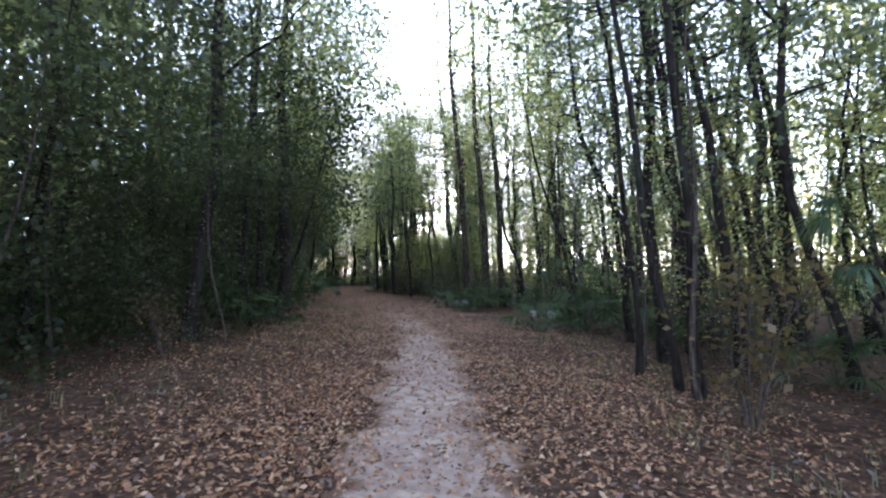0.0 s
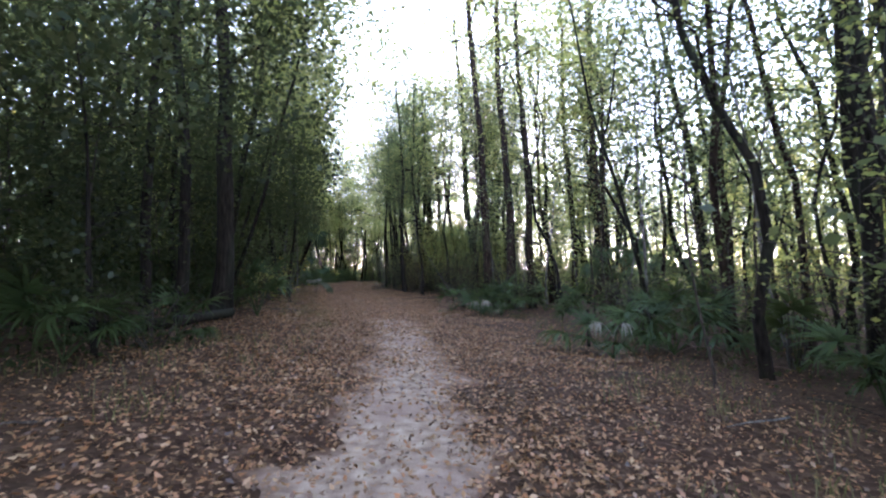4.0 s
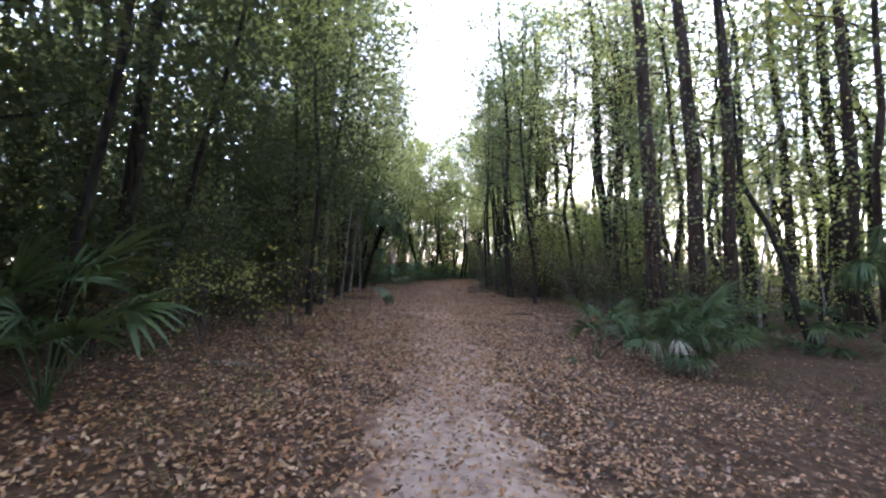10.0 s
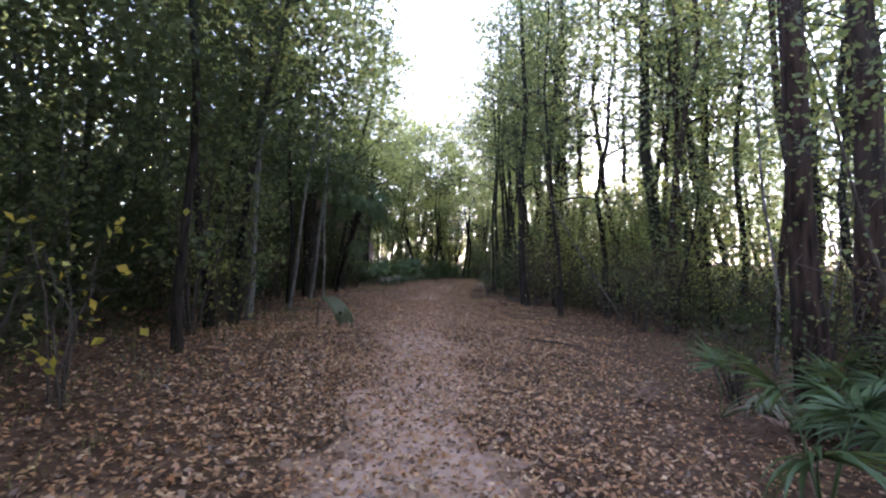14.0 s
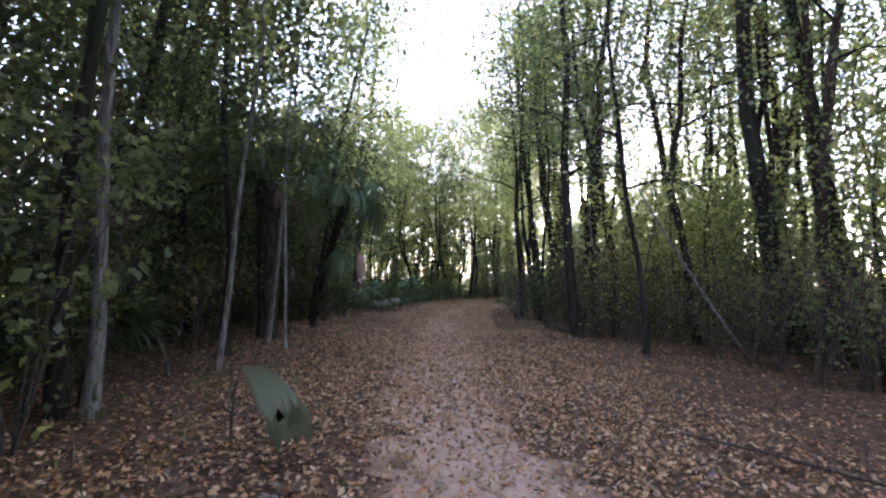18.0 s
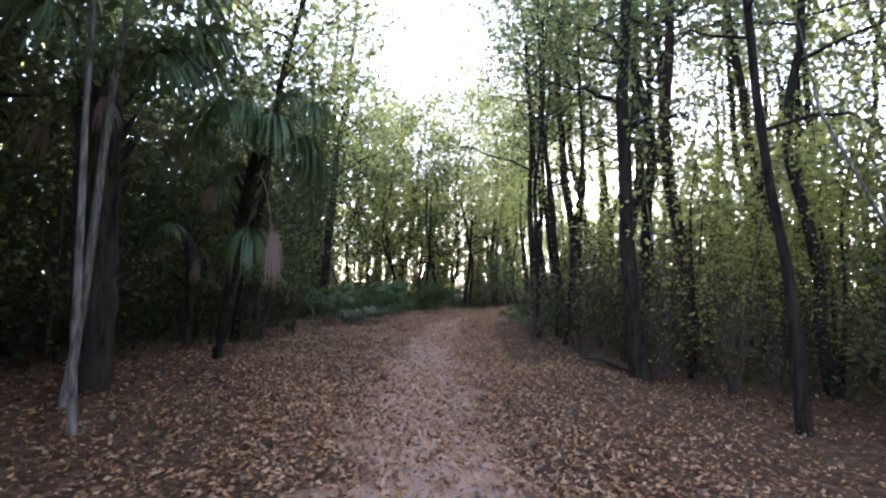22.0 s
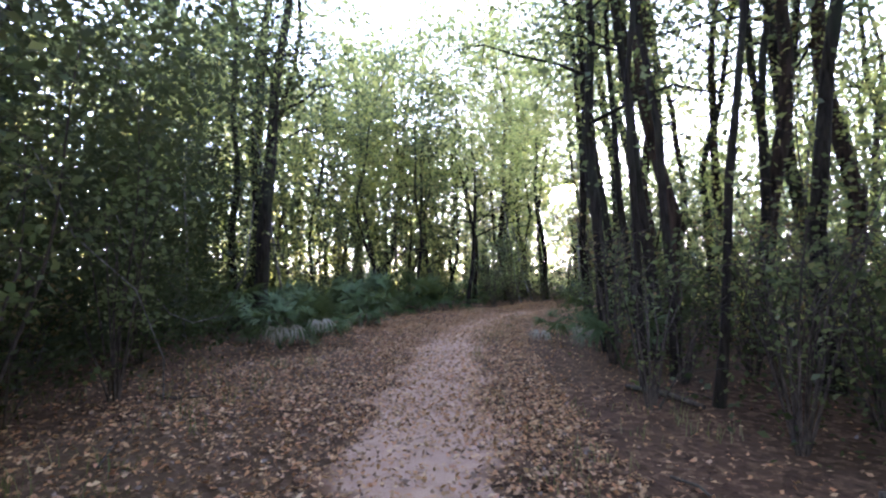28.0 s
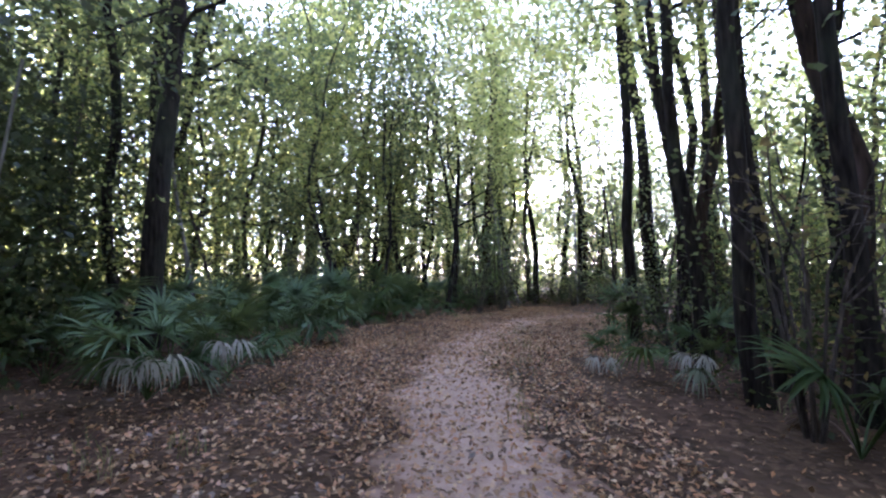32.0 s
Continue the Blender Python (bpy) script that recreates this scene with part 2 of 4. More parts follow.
def tube(pts, radii, sides=6, rough=0.0, rng=None):
    pts = np.asarray(pts, float)
    radii = np.asarray(radii, float)
    n = len(pts)
    d = np.gradient(pts, axis=0)
    d /= np.linalg.norm(d, axis=1, keepdims=True) + 1e-9
    ref = np.where(np.abs(d[:, 2:3]) > 0.9, np.array([[1.0, 0, 0]]), np.array([[0, 0, 1.0]]))
    u = np.cross(d, ref)
    u /= np.linalg.norm(u, axis=1, keepdims=True) + 1e-9
    w = np.cross(d, u)
    a = np.arange(sides) * 2 * np.pi / sides
    rr = np.repeat(radii[:, None], sides, 1)
    if rough and rng is not None:
        rr = rr * (1 + rough * rng.standard_normal((n, sides)))
    v = pts[:, None] + rr[..., None] * (np.cos(a)[None, :, None] * u[:, None] + np.sin(a)[None, :, None] * w[:, None])
    i, j = np.meshgrid(np.arange(n - 1), np.arange(sides), indexing="ij")
    q = np.stack([i * sides + j, i * sides + (j + 1) % sides, (i + 1) * sides + (j + 1) % sides, (i + 1) * sides + j], -1).reshape(-1, 4)
    return v.reshape(-1, 3), q


def unit(v):
    return v / (np.linalg.norm(v, axis=-1, keepdims=True) + 1e-9)


def leaves(centres, size, rng, flat=0.5, slim=0.33):
    """One folded lozenge for each centre."""
    n = len(centres)
    along = unit(rng.standard_normal((n, 3)) * np.array([1, 1, 0.7]) + np.array([0, 0, -0.25]))
    up = unit(rng.standard_normal((n, 3)) * (1 - flat) + np.array([0, 0, 1.0]) * flat)
    side = unit(np.cross(along, up))
    nor = np.cross(side, along)
    s = (size * rng.uniform(0.6, 1.3, n) * (0.78 + 0.05 * np.clip(centres[:, 2], 0, 14)))[:, None]
    a = centres - along * s * 0.5
    b = centres + side * s * slim + nor * s * 0.10
    c = centres + along * s * 0.5
    e = centres - side * s * slim + nor * s * 0.10
    v = np.stack([a, b, c, e], 1).reshape(-1, 3)
    return v, np.arange(n * 4).reshape(-1, 4)


def part(name, me, parent, label=""):
    ob = new(name, me)
    ob.parent = parent
    if label:
        ob["label"] = label
    return ob


def thing(name, x, y, label, category, group="", kind="", z=None):
    e = new(name)
    e.empty_display_size = 0.3
    e.location = (x, y, ground_z(x, y) if z is None else z)
    return tagged(e, label, category, group, kind)


# ------------------------------------------------------------------ plan: the trail and its clearing
TRAIL = np.array([(0.0, -30), (-0.1, -8), (-0.18, 0), (-0.25, 3.7), (-0.36, 6.4), (-0.62, 11.5), (-1.45, 16), (-2.0, 18.5),
                  (-2.85, 21.6), (-3.45, 23), (-4.4, 26), (-5.0, 27.8), (-5.9, 29.8), (-7.1, 34), (-8.3, 38.4),
                  (-9.3, 43), (-9.95, 46.7), (-9.85, 50.5), (-9.2, 53.6), (-8.2, 55.4), (-6, 57.4), (-2, 59.5), (4, 61), (16, 62)])
SIDE_Y = np.array([-30, 8, 12, 16, 20, 22, 24, 28, 31, 35, 38, 41, 45, 50, 60])
LEFT = np.array([3.4, 3.6, 2.6, 2.8, 2.9, 3.2, 3.4, 2.6, 3.2, 3.2, 3.2, 3.5, 3.0, 3.1, 2.6])
RIGHT = np.array([3.4, 3.3, 3.8, 4.8, 5.6, 4.6, 3.0, 4.6, 5.8, 5.6, 2.3, 2.0, 1.7, 1.5, 2.0])

SLOPE_Y = np.array([-30, 5, 12, 18, 25, 30, 36, 40, 44, 60])
SLOPE = np.tan(np.radians([2.5, 2.5, 4.2, 5.0, 4.6, 3.8, 3.6, 2.0, 0.6, 0.5]))     # the ground falls away to the right of the trail

_s = np.concatenate([[0], np.cumsum(np.linalg.norm(np.diff(TRAIL, axis=0), axis=1))])
_f = np.linspace(0, _s[-1], 500)
LINE = np.stack([np.interp(_f, _s, TRAIL[:, 0]), np.interp(_f, _s, TRAIL[:, 1])], 1)
for _ in range(12):
    LINE[1:-1] = 0.25 * LINE[:-2] + 0.5 * LINE[1:-1] + 0.25 * LINE[2:]
TANGENT = unit(np.gradient(LINE, axis=0))


def off_trail(xy):
    """Signed distance from the trail's middle (right is positive) and the y of the nearest place on it."""
    xy = np.atleast_2d(xy)
    out, ys = np.empty(len(xy)), np.empty(len(xy))
    for k in range(0, len(xy), 4000):
        p = xy[k:k + 4000]
        i = ((LINE ** 2).sum(1)[None] - 2 * p @ LINE.T).argmin(1)
        v = p - LINE[i]
        t = TANGENT[i]
        out[k:k + 4000] = np.linalg.norm(v, axis=1) * np.sign(v[:, 0] * t[:, 1] - v[:, 1] * t[:, 0])
        ys[k:k + 4000] = LINE[i, 1]
    return out, ys


def beyond_edge(xy):
    """How far a place lies outside the clearing; negative inside."""
    d, ys = off_trail(xy)
    return np.where(d < 0, -d - np.interp(ys, SIDE_Y, LEFT), d - np.interp(ys, SIDE_Y, RIGHT))


def wave(x, y):
    return (0.035 * np.sin(0.9 * x + 0.4 * y + 1.0) * np.cos(0.55 * y - 0.3 * x) + 0.022 * np.sin(2.1 * x - 1.3 * y)
            + 0.012 * np.sin(4.3 * y + 2.2 * x))


def ground_heights(xy):
    xy = np.atleast_2d(np.asarray(xy, float))
    d, ys = off_trail(xy)
    near = np.clip((np.abs(d) - 0.5) / 2.0, 0, 1)
    fall = -10 * np.tanh(d / 10) * np.interp(ys, SLOPE_Y, SLOPE)
    return fall + wave(xy[:, 0], xy[:, 1]) * (0.35 + 0.65 * near) + 0.05 * near


def ground_z(x, y):
    return float(ground_heights([(x, y)])[0])


# ------------------------------------------------------------------ ground
def axis_of(lo, hi, step, far):
    near = np.arange(lo, hi + step, step)
    out = np.geomspace(1.0, far, 22) - 1.0 + 1.5
    return np.concatenate([lo - out[::-1], near, hi + out])


gx, gy = axis_of(-24, 14, 0.35, 900), axis_of(-6, 70, 0.35, 900)
GX, GY = np.meshgrid(gx, gy, indexing="ij")
flat_xy = np.stack([GX.ravel(), GY.ravel()], 1)
gz = ground_heights(flat_xy)
I, J = np.meshgrid(np.arange(len(gx) - 1), np.arange(len(gy) - 1), indexing="ij")
ny = len(gy)
quads = np.stack([I * ny + J, (I + 1) * ny + J, (I + 1) * ny + J + 1, I * ny + J + 1], -1).reshape(-1, 4)
ground = new("ground", mesh_of("ground", np.column_stack([flat_xy, gz]), quads, M_GROUND, True))
tagged(ground, "brown forest floor of humus and old fallen leaves", "ground", kind="structure")

# the sandy footpath: a strip with ragged edges that dip into the litter
rng = np.random.default_rng(5)
keep = (LINE[:, 1] > -12) & (LINE[:, 1] < 66)
L_, T_ = LINE[keep], TANGENT[keep]
N_ = np.stack([T_[:, 1], -T_[:, 0]], 1)
across = np.linspace(-1, 1, 15)
jag = np.stack([0.86 + 0.16 * np.sin(np.arange(len(L_)) * 0.71) + 0.10 * rng.standard_normal(len(L_)),
                0.90 + 0.16 * np.sin(np.arange(len(L_)) * 0.53 + 2) + 0.10 * rng.standard_normal(len(L_))], 1)
half = np.where(across[None] < 0, jag[:, :1], jag[:, 1:]) * across[None]
pxy = L_[:, None] + N_[:, None] * half[..., None]
pz = ground_heights(pxy.reshape(-1, 2)).reshape(half.shape) + 0.014 - 0.04 * np.abs(across[None]) ** 6 + 0.006 * rng.standard_normal(half.shape)
I, J = np.meshgrid(np.arange(len(L_) - 1), np.arange(14), indexing="ij")
quads = np.stack([I * 15 + J, I * 15 + J + 1, (I + 1) * 15 + J + 1, (I + 1) * 15 + J], -1).reshape(-1, 4)
me = mesh_of("trail", np.column_stack([pxy.reshape(-1, 2), pz.ravel()]), quads, M_TRAIL, True)
me.attributes.new("edge", "FLOAT", "POINT").data.foreach_set("value", np.tile(0.62 * np.abs(across) ** 1.5, len(L_)))
trail = new("trail", me)
tagged(trail, "pale pinkish sandy footpath strewn with dead leaves", "trail", kind="structure")


def scatter_litter(name, count, lo, hi, reach, size, seed, label, simple=False):
    rng = np.random.default_rng(seed)
    i = rng.integers(0, len(LINE), count * 3)
    i = i[(LINE[i, 1] > lo) & (LINE[i, 1] < hi)]
    o = rng.normal(0, reach, len(i))
    xy = LINE[i] + np.stack([TANGENT[i, 1], -TANGENT[i, 0]], 1) * o[:, None] + rng.normal(0, 0.15, (len(i), 2))
    d, _ = off_trail(xy)
    patch = 0.5 + 0.5 * np.sin(1.7 * xy[:, 0] + 0.6 * np.sin(1.9 * xy[:, 1])) * np.cos(1.3 * xy[:, 1] + 0.9 * np.sin(2.3 * xy[:, 0]))
    bare = np.clip((0.98 - np.abs(d)) / 0.75, 0, 1)
    late = np.clip((xy[:, 1] - 13) / 8, 0, 1) * np.clip((40 - xy[:, 1]) / 6, 0.5, 1) * 0.85
    ok = rng.random(len(xy)) < (1 - bare * (0.90 - 0.7 * late - 0.42 * patch))
    blotch = 0.5 + 0.5 * np.sin(0.9 * xy[:, 0] + 1.1 * np.sin(0.7 * xy[:, 1])) * np.cos(0.8 * xy[:, 1] + 1.3 * np.sin(0.6 * xy[:, 0]))
    ok &= rng.random(len(xy)) < 0.45 + 0.55 * blotch
    ok &= ~((d > 1.7) & (xy[:, 1] > 38.5) & (xy[:, 1] < 48) & (rng.random(len(xy)) < 0.85))
    xy = xy[ok][:count]
    z = ground_heights(xy) + rng.uniform(0.012, 0.05, len(xy))
    v, f = litter_leaves(np.column_stack([xy, z]), size, rng, simple)
    ob = new(name, mesh_of(name, v, f, M_LITTER))
    return tagged(ob, label, "leaf litter", kind="stuff")


def litter_leaves(c, size, rng, simple=False):
    """Curled oak leaves lying on the ground: two folded halves, each of a base, a middle and a tip."""
    n = len(c)
    a = rng.uniform(0, 2 * np.pi, n)
    tilt = rng.normal(0, 0.5, n)
    along = np.stack([np.cos(a), np.sin(a), np.tan(tilt) * 0.6], 1)
    along = unit(along)
    up = unit(np.column_stack([rng.normal(0, 0.5, (n, 2)), np.ones(n)]))
    side = unit(np.cross(along, up))
    nor = np.cross(side, along)
    s = (size * rng.uniform(0.55, 1.35, n))[:, None]
    w = s * rng.uniform(0.20, 0.34, n)[:, None]
    curl = s * rng.normal(0.08, 0.14, n)[:, None]
    fold = s * rng.uniform(0.0, 0.16, n)[:, None]
    p0 = c - along * s * 0.5 + nor * curl
    p1 = c + along * s * 0.05 - nor * fold * 0.4
    p2 = c + along * s * 0.5 + nor * curl
    l1 = c + along * s * 0.08 + side * w * 0.9 + nor * fold
    r1 = c + along * s * 0.08 - side * w + nor * fold
    if simple:
        return np.stack([p0, l1, p2, r1], 1).reshape(-1, 3), np.arange(n * 4).reshape(-1, 4)
    v = np.stack([p0, p1, p2, l1, r1], 1).reshape(-1, 3)
    b = np.arange(n)[:, None] * 5
    f = np.concatenate([b + np.array([[0, 1, 2, 3]]), b + np.array([[0, 4, 2, 1]])])
    return v, f


scatter_litter("leaf_litter", 180000, 0.0, 57, 1.9, 0.055, 11, "brown, tan and reddish dead oak leaves covering the ground", True)
scatter_litter("leaf_litter", 60000, 0.0, 62, 3.9, 0.060, 12, "dull brown dead leaves lying under the trees", True)


# ------------------------------------------------------------------ trees
def grow(seed, height, radius, lean=(0.0, 0.0), low=0.3, limbs=12, spread=2.7, per_limb=110, size=0.13, wobble=0.26, droop=0.0, sigma=0.40, twigs=5):
    """Wood and leaves of a slender forest tree that stands at the origin."""
    rng = np.random.default_rng(seed)
    n = 14
    z = np.linspace(-0.15, height, n)
    k = np.maximum(z, 0)
    ph = rng.uniform(0, 6.28, 4)
    bend = k - 0.018 * k ** 2
    x = lean[0] * bend + wobble * (np.sin(k * 0.55 + ph[0]) - np.sin(ph[0])) + 0.3 * wobble * np.sin(k * 1.6 + ph[1]) * (k > 0)
    y = lean[1] * bend + wobble * (np.sin(k * 0.5 + ph[2]) - np.sin(ph[2])) + 0.3 * wobble * np.sin(k * 1.4 + ph[3]) * (k > 0)
    pts = np.stack([x, y, z], 1)
    rad = radius * (1 - 0.82 * (k / height) ** 1.1)
    rad[0] *= 1.45
    rad[1] *= 1.04
    wood = [tube(pts, rad, 8 if radius > 0.07 else 6, 0.05, rng)]
    tips = []
    for b in range(limbs):
        h = height * (low + (0.99 - low) * ((b + rng.uniform(0, 0.8)) / limbs) ** 0.9)
        p = np.array([np.interp(h, z, x), np.interp(h, z, y), h])
        r = max(np.interp(h, z, rad) * 0.5, 0.008)
        a = b * 2.4 + rng.uniform(-0.7, 0.7)
        length = spread * rng.uniform(0.5, 1.2) * (1 - 0.3 * (h / height - low) / (1.001 - low))
        rise = rng.uniform(0.15, 0.85) - droop
        q = [p]
        for s in range(1, 5):
            f = s / 4
            q.append(p + length * f * np.array([math.cos(a + 0.3 * f * rng.normal()), math.sin(a + 0.3 * f * rng.normal()), rise * (1 - 0.35 * f)])
                     + rng.normal(0, 0.06, 3))
        q = np.array(q)
        wood.append(tube(q, r * np.array([1, 0.75, 0.55, 0.36, 0.16]), 4))
        for s in range(5):
            i = (1, 2, 3, 3, 4)[s]
            o = q[i] + rng.normal(0, 1, 3) * np.array([0.55, 0.55, 0.35]) * (0.35 + 0.22 * length)
            if s < twigs:
                wood.append(tube(np.array([q[i], o]), np.array([0.3 * r, 0.08 * r]) + 0.002, 3))
            tips += [o, (q[i] + 2 * o) / 3]
        tips.append(q[4])
    tips.append(pts[-1])
    tips = np.array(tips)
    total = limbs * per_limb
    c = tips[rng.integers(0, len(tips), total)] + rng.normal(0, 1, (total, 3)) * np.array([sigma, sigma, sigma * 0.7])
    c = c[c[:, 2] > 0.25]
    return join(wood), leaves(c, size, rng)


def tree(name, x, y, label, category, leaf, wood_mat=None, group="", **kw):
    w, l = grow(**kw)
    t = thing(name, x, y, label, category, group)
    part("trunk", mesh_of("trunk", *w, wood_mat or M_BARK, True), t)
    part("crown", mesh_of("crown", *l, leaf), t)
    return t


# trees that stand along the trail, each at its own place
def oak(x, y, r, lx, ly=0.0, h=15.0, low=0.33, leaf=None, seed=1, label="", **kw):
    kw.setdefault("limbs", 13)
    kw.setdefault("wobble", 0.13)
    kw.setdefault("per_limb", 130 if x > -3.5 - 0.12 * y else 190)
    kw.setdefault("size", 0.10)
    return tree("oak_tree", x, y, label or "slender dark-barked oak with small green leaves", "tree", leaf or M_OAK,
                seed=seed, height=h, radius=r, lean=(lx, ly), low=low, **kw)


def pine(x, y, r, lx, ly=0.0, h=20.0, seed=1, low=0.55, label="tall straight brown-barked trunk with a high thin crown"):
    return tree("pine_tree", x, y, label, "tree", M_LIME_BACKLIT, M_PINE, seed=seed, height=h, radius=r, lean=(lx, ly), low=low,
                limbs=14, per_limb=120, spread=2.6, wobble=0.08)


# first stretch
oak(-5.04, 9.45, 0.14, 0.074, -0.02, seed=101, label="dark leaning oak trunk at the edge of the thicket")
oak(-4.55, 11.2, 0.035, -0.10, 0, h=5.0, seed=102, label="thin bare pale sapling at the edge of the thicket", limbs=5, per_limb=30, spread=0.8)
oak(3.25, 7.22, 0.06, -0.12, 0, h=11, seed=103, low=0.4)
oak(3.4, 6.93, 0.08, -0.13, 0, h=12, seed=104, low=0.4)
oak(4.12, 9.75, 0.12, -0.08, 0, h=15, seed=105, low=0.4)
oak(3.0, 8.14, 0.05, -0.10, 0, h=10, seed=106, low=0.4)
oak(6.94, 13.95, 0.17, -0.10, 0, h=17, seed=107)
oak(9.58, 13.97, 0.15, -0.15, 0, h=16, seed=108)
oak(7.7, 14.6, 0.16, -0.13, 0, h=17, seed=109)
oak(5.3, 11.2, 0.10, -0.09, 0, h=14, seed=110)
oak(4.9, 8.6, 0.09, -0.10, 0, h=14, seed=111)
oak(-5.54, 16.13, 0.21, 0.02, 0, h=17, seed=112, label="thick dark oak trunk deep in shade")
oak(-6.15, 15.58, 0.13, 0.03, 0, h=15, seed=113)
oak(-6.0, 14.3, 0.10, 0.0, 0, h=14, seed=114)
oak(-7.24, 19.4, 0.12, 0.15, 0, h=14, seed=115)
# second stretch
pine(0.98, 27.0, 0.20, -0.085, seed=121)
pine(1.95, 27.9, 0.21, -0.06, seed=122)
pine(2.9, 28.3, 0.17, -0.06, seed=123)
oak(-2.9, 35.6, 0.07, -0.05, 0, h=13.5, seed=116, low=0.25, per_limb=260, spread=2.0)
oak(0.9, 36.0, 0.07, -0.08, 0, h=13, seed=117, low=0.35, per_limb=240, spread=2.0)
pine(5.9, 33.4, 0.18, -0.06, seed=125)
pine(7.2, 33.0, 0.20, -0.05, seed=126)
oak(7.9, 36.0, 0.16, -0.07, 0, h=17, seed=127)
oak(9.5, 25.0, 0.20, -0.20, 0, h=16, seed=128, label="dark oak leaning over with long spreading limbs", spread=3.6, limbs=18, per_limb=300, low=0.25)
pine(6.6, 31.0, 0.19, -0.03, seed=120)
oak(-8.18, 26.1, 0.075, -0.03, 0, h=13, seed=130, low=0.4)
oak(-8.76, 27.4, 0.07, 0.14, 0, h=12, seed=131, leaf=M_LIME_BACKLIT)
oak(-9.9, 31.0, 0.07, -0.02, 0, h=12, seed=132, leaf=M_LIME_BACKLIT)
oak(-7.0, 24.2, 0.06, 0.05, 0, h=11, seed=133, low=0.4)
# third stretch
for x, y, r, lx, h, sd in ((-9.3, 30.1, 0.042, 0.11, 9, 141), (-10.2, 32.55, 0.045, 0.12, 8, 142), (-9.45, 32.05, 0.032, 0.05, 9, 143), (-8.6, 27.6, 0.065, 0.06, 11, 144)):
    tree("sapling", x, y, "thin pale grey-barked young tree", "tree", M_OAK, M_PALE, "pale young trees by the trail", seed=sd, height=h, radius=r,
         lean=(lx, 0.0), low=0.45, limbs=8, per_limb=70, spread=1.5, wobble=0.08)
oak(-4.32, 38.25, 0.145, -0.04, 0, h=17, seed=151, low=0.22, limbs=18, per_limb=330, spread=2.3, label="dark straight oak trunk with leafy sprays beside the bend")
oak(0.6, 37.8, 0.24, -0.10, -0.05, h=19, seed=152, label="thick leaning dark oak trunk with high limbs", low=0.45)
oak(1.95, 38.2, 0.16, -0.14, -0.05, h=17, seed=153, low=0.45)
oak(-6.55, 45.3, 0.11, -0.07, 0, h=13, seed=154)
oak(-6.3, 47.6, 0.11, -0.06, 0, h=14, seed=155)
oak(-5.85, 44.8, 0.10, -0.05, 0, h=13, seed=156)
oak(-2.6, 46.5, 0.15, -0.08, 0, h=16, seed=157)
# trees that lean over the trail
oak(-6.2, 17.9, 0.055, 0.30, -0.04, h=13, low=0.45, seed=181, label="slim oak leaning over the trail", spread=3.2, per_limb=190)
oak(4.6, 17.6, 0.05, -0.26, -0.05, h=13, low=0.45, seed=182, label="slim oak leaning over the trail", spread=3.0)
oak(-7.9, 20.6, 0.055, 0.28, 0.05, h=13, low=0.42, seed=183, label="slim oak leaning over the trail", spread=3.2, leaf=M_LIME_BACKLIT, per_limb=190)
oak(-10.6, 28.1, 0.06, 0.29, -0.02, h=14, low=0.42, seed=184, label="slim oak leaning over the trail", spread=3.4, leaf=M_LIME_BACKLIT, per_limb=190)
oak(-12.4, 37.9, 0.08, 0.30, -0.03, h=14, low=0.36, seed=185, label="oak with a long limb reaching over the trail", spread=3.8, per_limb=200)
# last stretch
oak(-6.35, 42.6, 0.058, 0.017, 0, h=14, seed=161, low=0.45)
oak(-5.88, 43.1, 0.065, -0.05, 0, h=16, seed=162, low=0.45)
oak(-5.69, 41.9, 0.055, 0.04, 0, h=12, seed=163, low=0.4)
oak(-3.65, 46.2, 0.10, 0.0, 0, h=14, seed=164, low=0.4)
oak(-3.96, 45.0, 0.09, 0.05, 0, h=14, seed=165, low=0.4)
oak(-6.74, 50.2, 0.11, -0.06, 0, h=16, seed=166, low=0.45)
oak(-6.17, 48.9, 0.11, -0.05, 0, h=15, seed=167, low=0.45)
oak(-5.97, 46.1, 0.08, -0.02, 0, h=13, seed=168, low=0.45)
oak(-3.74, 53.7, 0.17, -0.06, 0, h=17, seed=169, low=0.45)
oak(-5.3, 54.3, 0.20, -0.10, 0, h=18, seed=170, low=0.45)
oak(-3.91, 54.0, 0.17, -0.20, 0, h=17, seed=171, low=0.45)
oak(-15.6, 47.6, 0.20, 0.13, 0, h=15, seed=172, leaf=M_LIME_BACKLIT)
oak(-17.0, 49.4, 0.22, 0.09, 0, h=16, seed=173)
oak(-11.6, 57.4, 0.10, 0.05, 0, h=9, seed=174, leaf=M_LIME_BACKLIT)
oak(-10.6, 62.7, 0.17, 0.06, 0, h=14, seed=175, leaf=M_LIME_BACKLIT)
oak(-17.4, 61.4, 0.22, 0.22, 0, h=16, seed=176, leaf=M_LIME_BACKLIT, spread=3.6, label="pale-leaved oak whose bent trunk leans over the trail")


# ------------------------------------------------------------------ the wood around
KEEP_CLEAR = ((6.3, 27.6, 1.6), (8.3, 28.2, 1.6), (4.6, 24.6, 2.2), (0.1, 22.9, 1.4), (-10.7, 33.2, 1.0), (-9.8, 34.8, 1.5), (2.7, 14.6, 0.8),
              (4.5, 15.7, 1.3), (-12.95, 44.3, 1.3), (-6.85, 27.45, 0.9), (-5.2, 15.2, 1.9), (4.6, 5.4, 0.9), (-11.35, 36.0, 0.6))   # round the palms and the log
LANES = ((-0.45, 12.0), (-1.75, 18.0), (-4.59, 25.3), (-7.65, 36.5))   # x and y from which the low sun shows between the trees


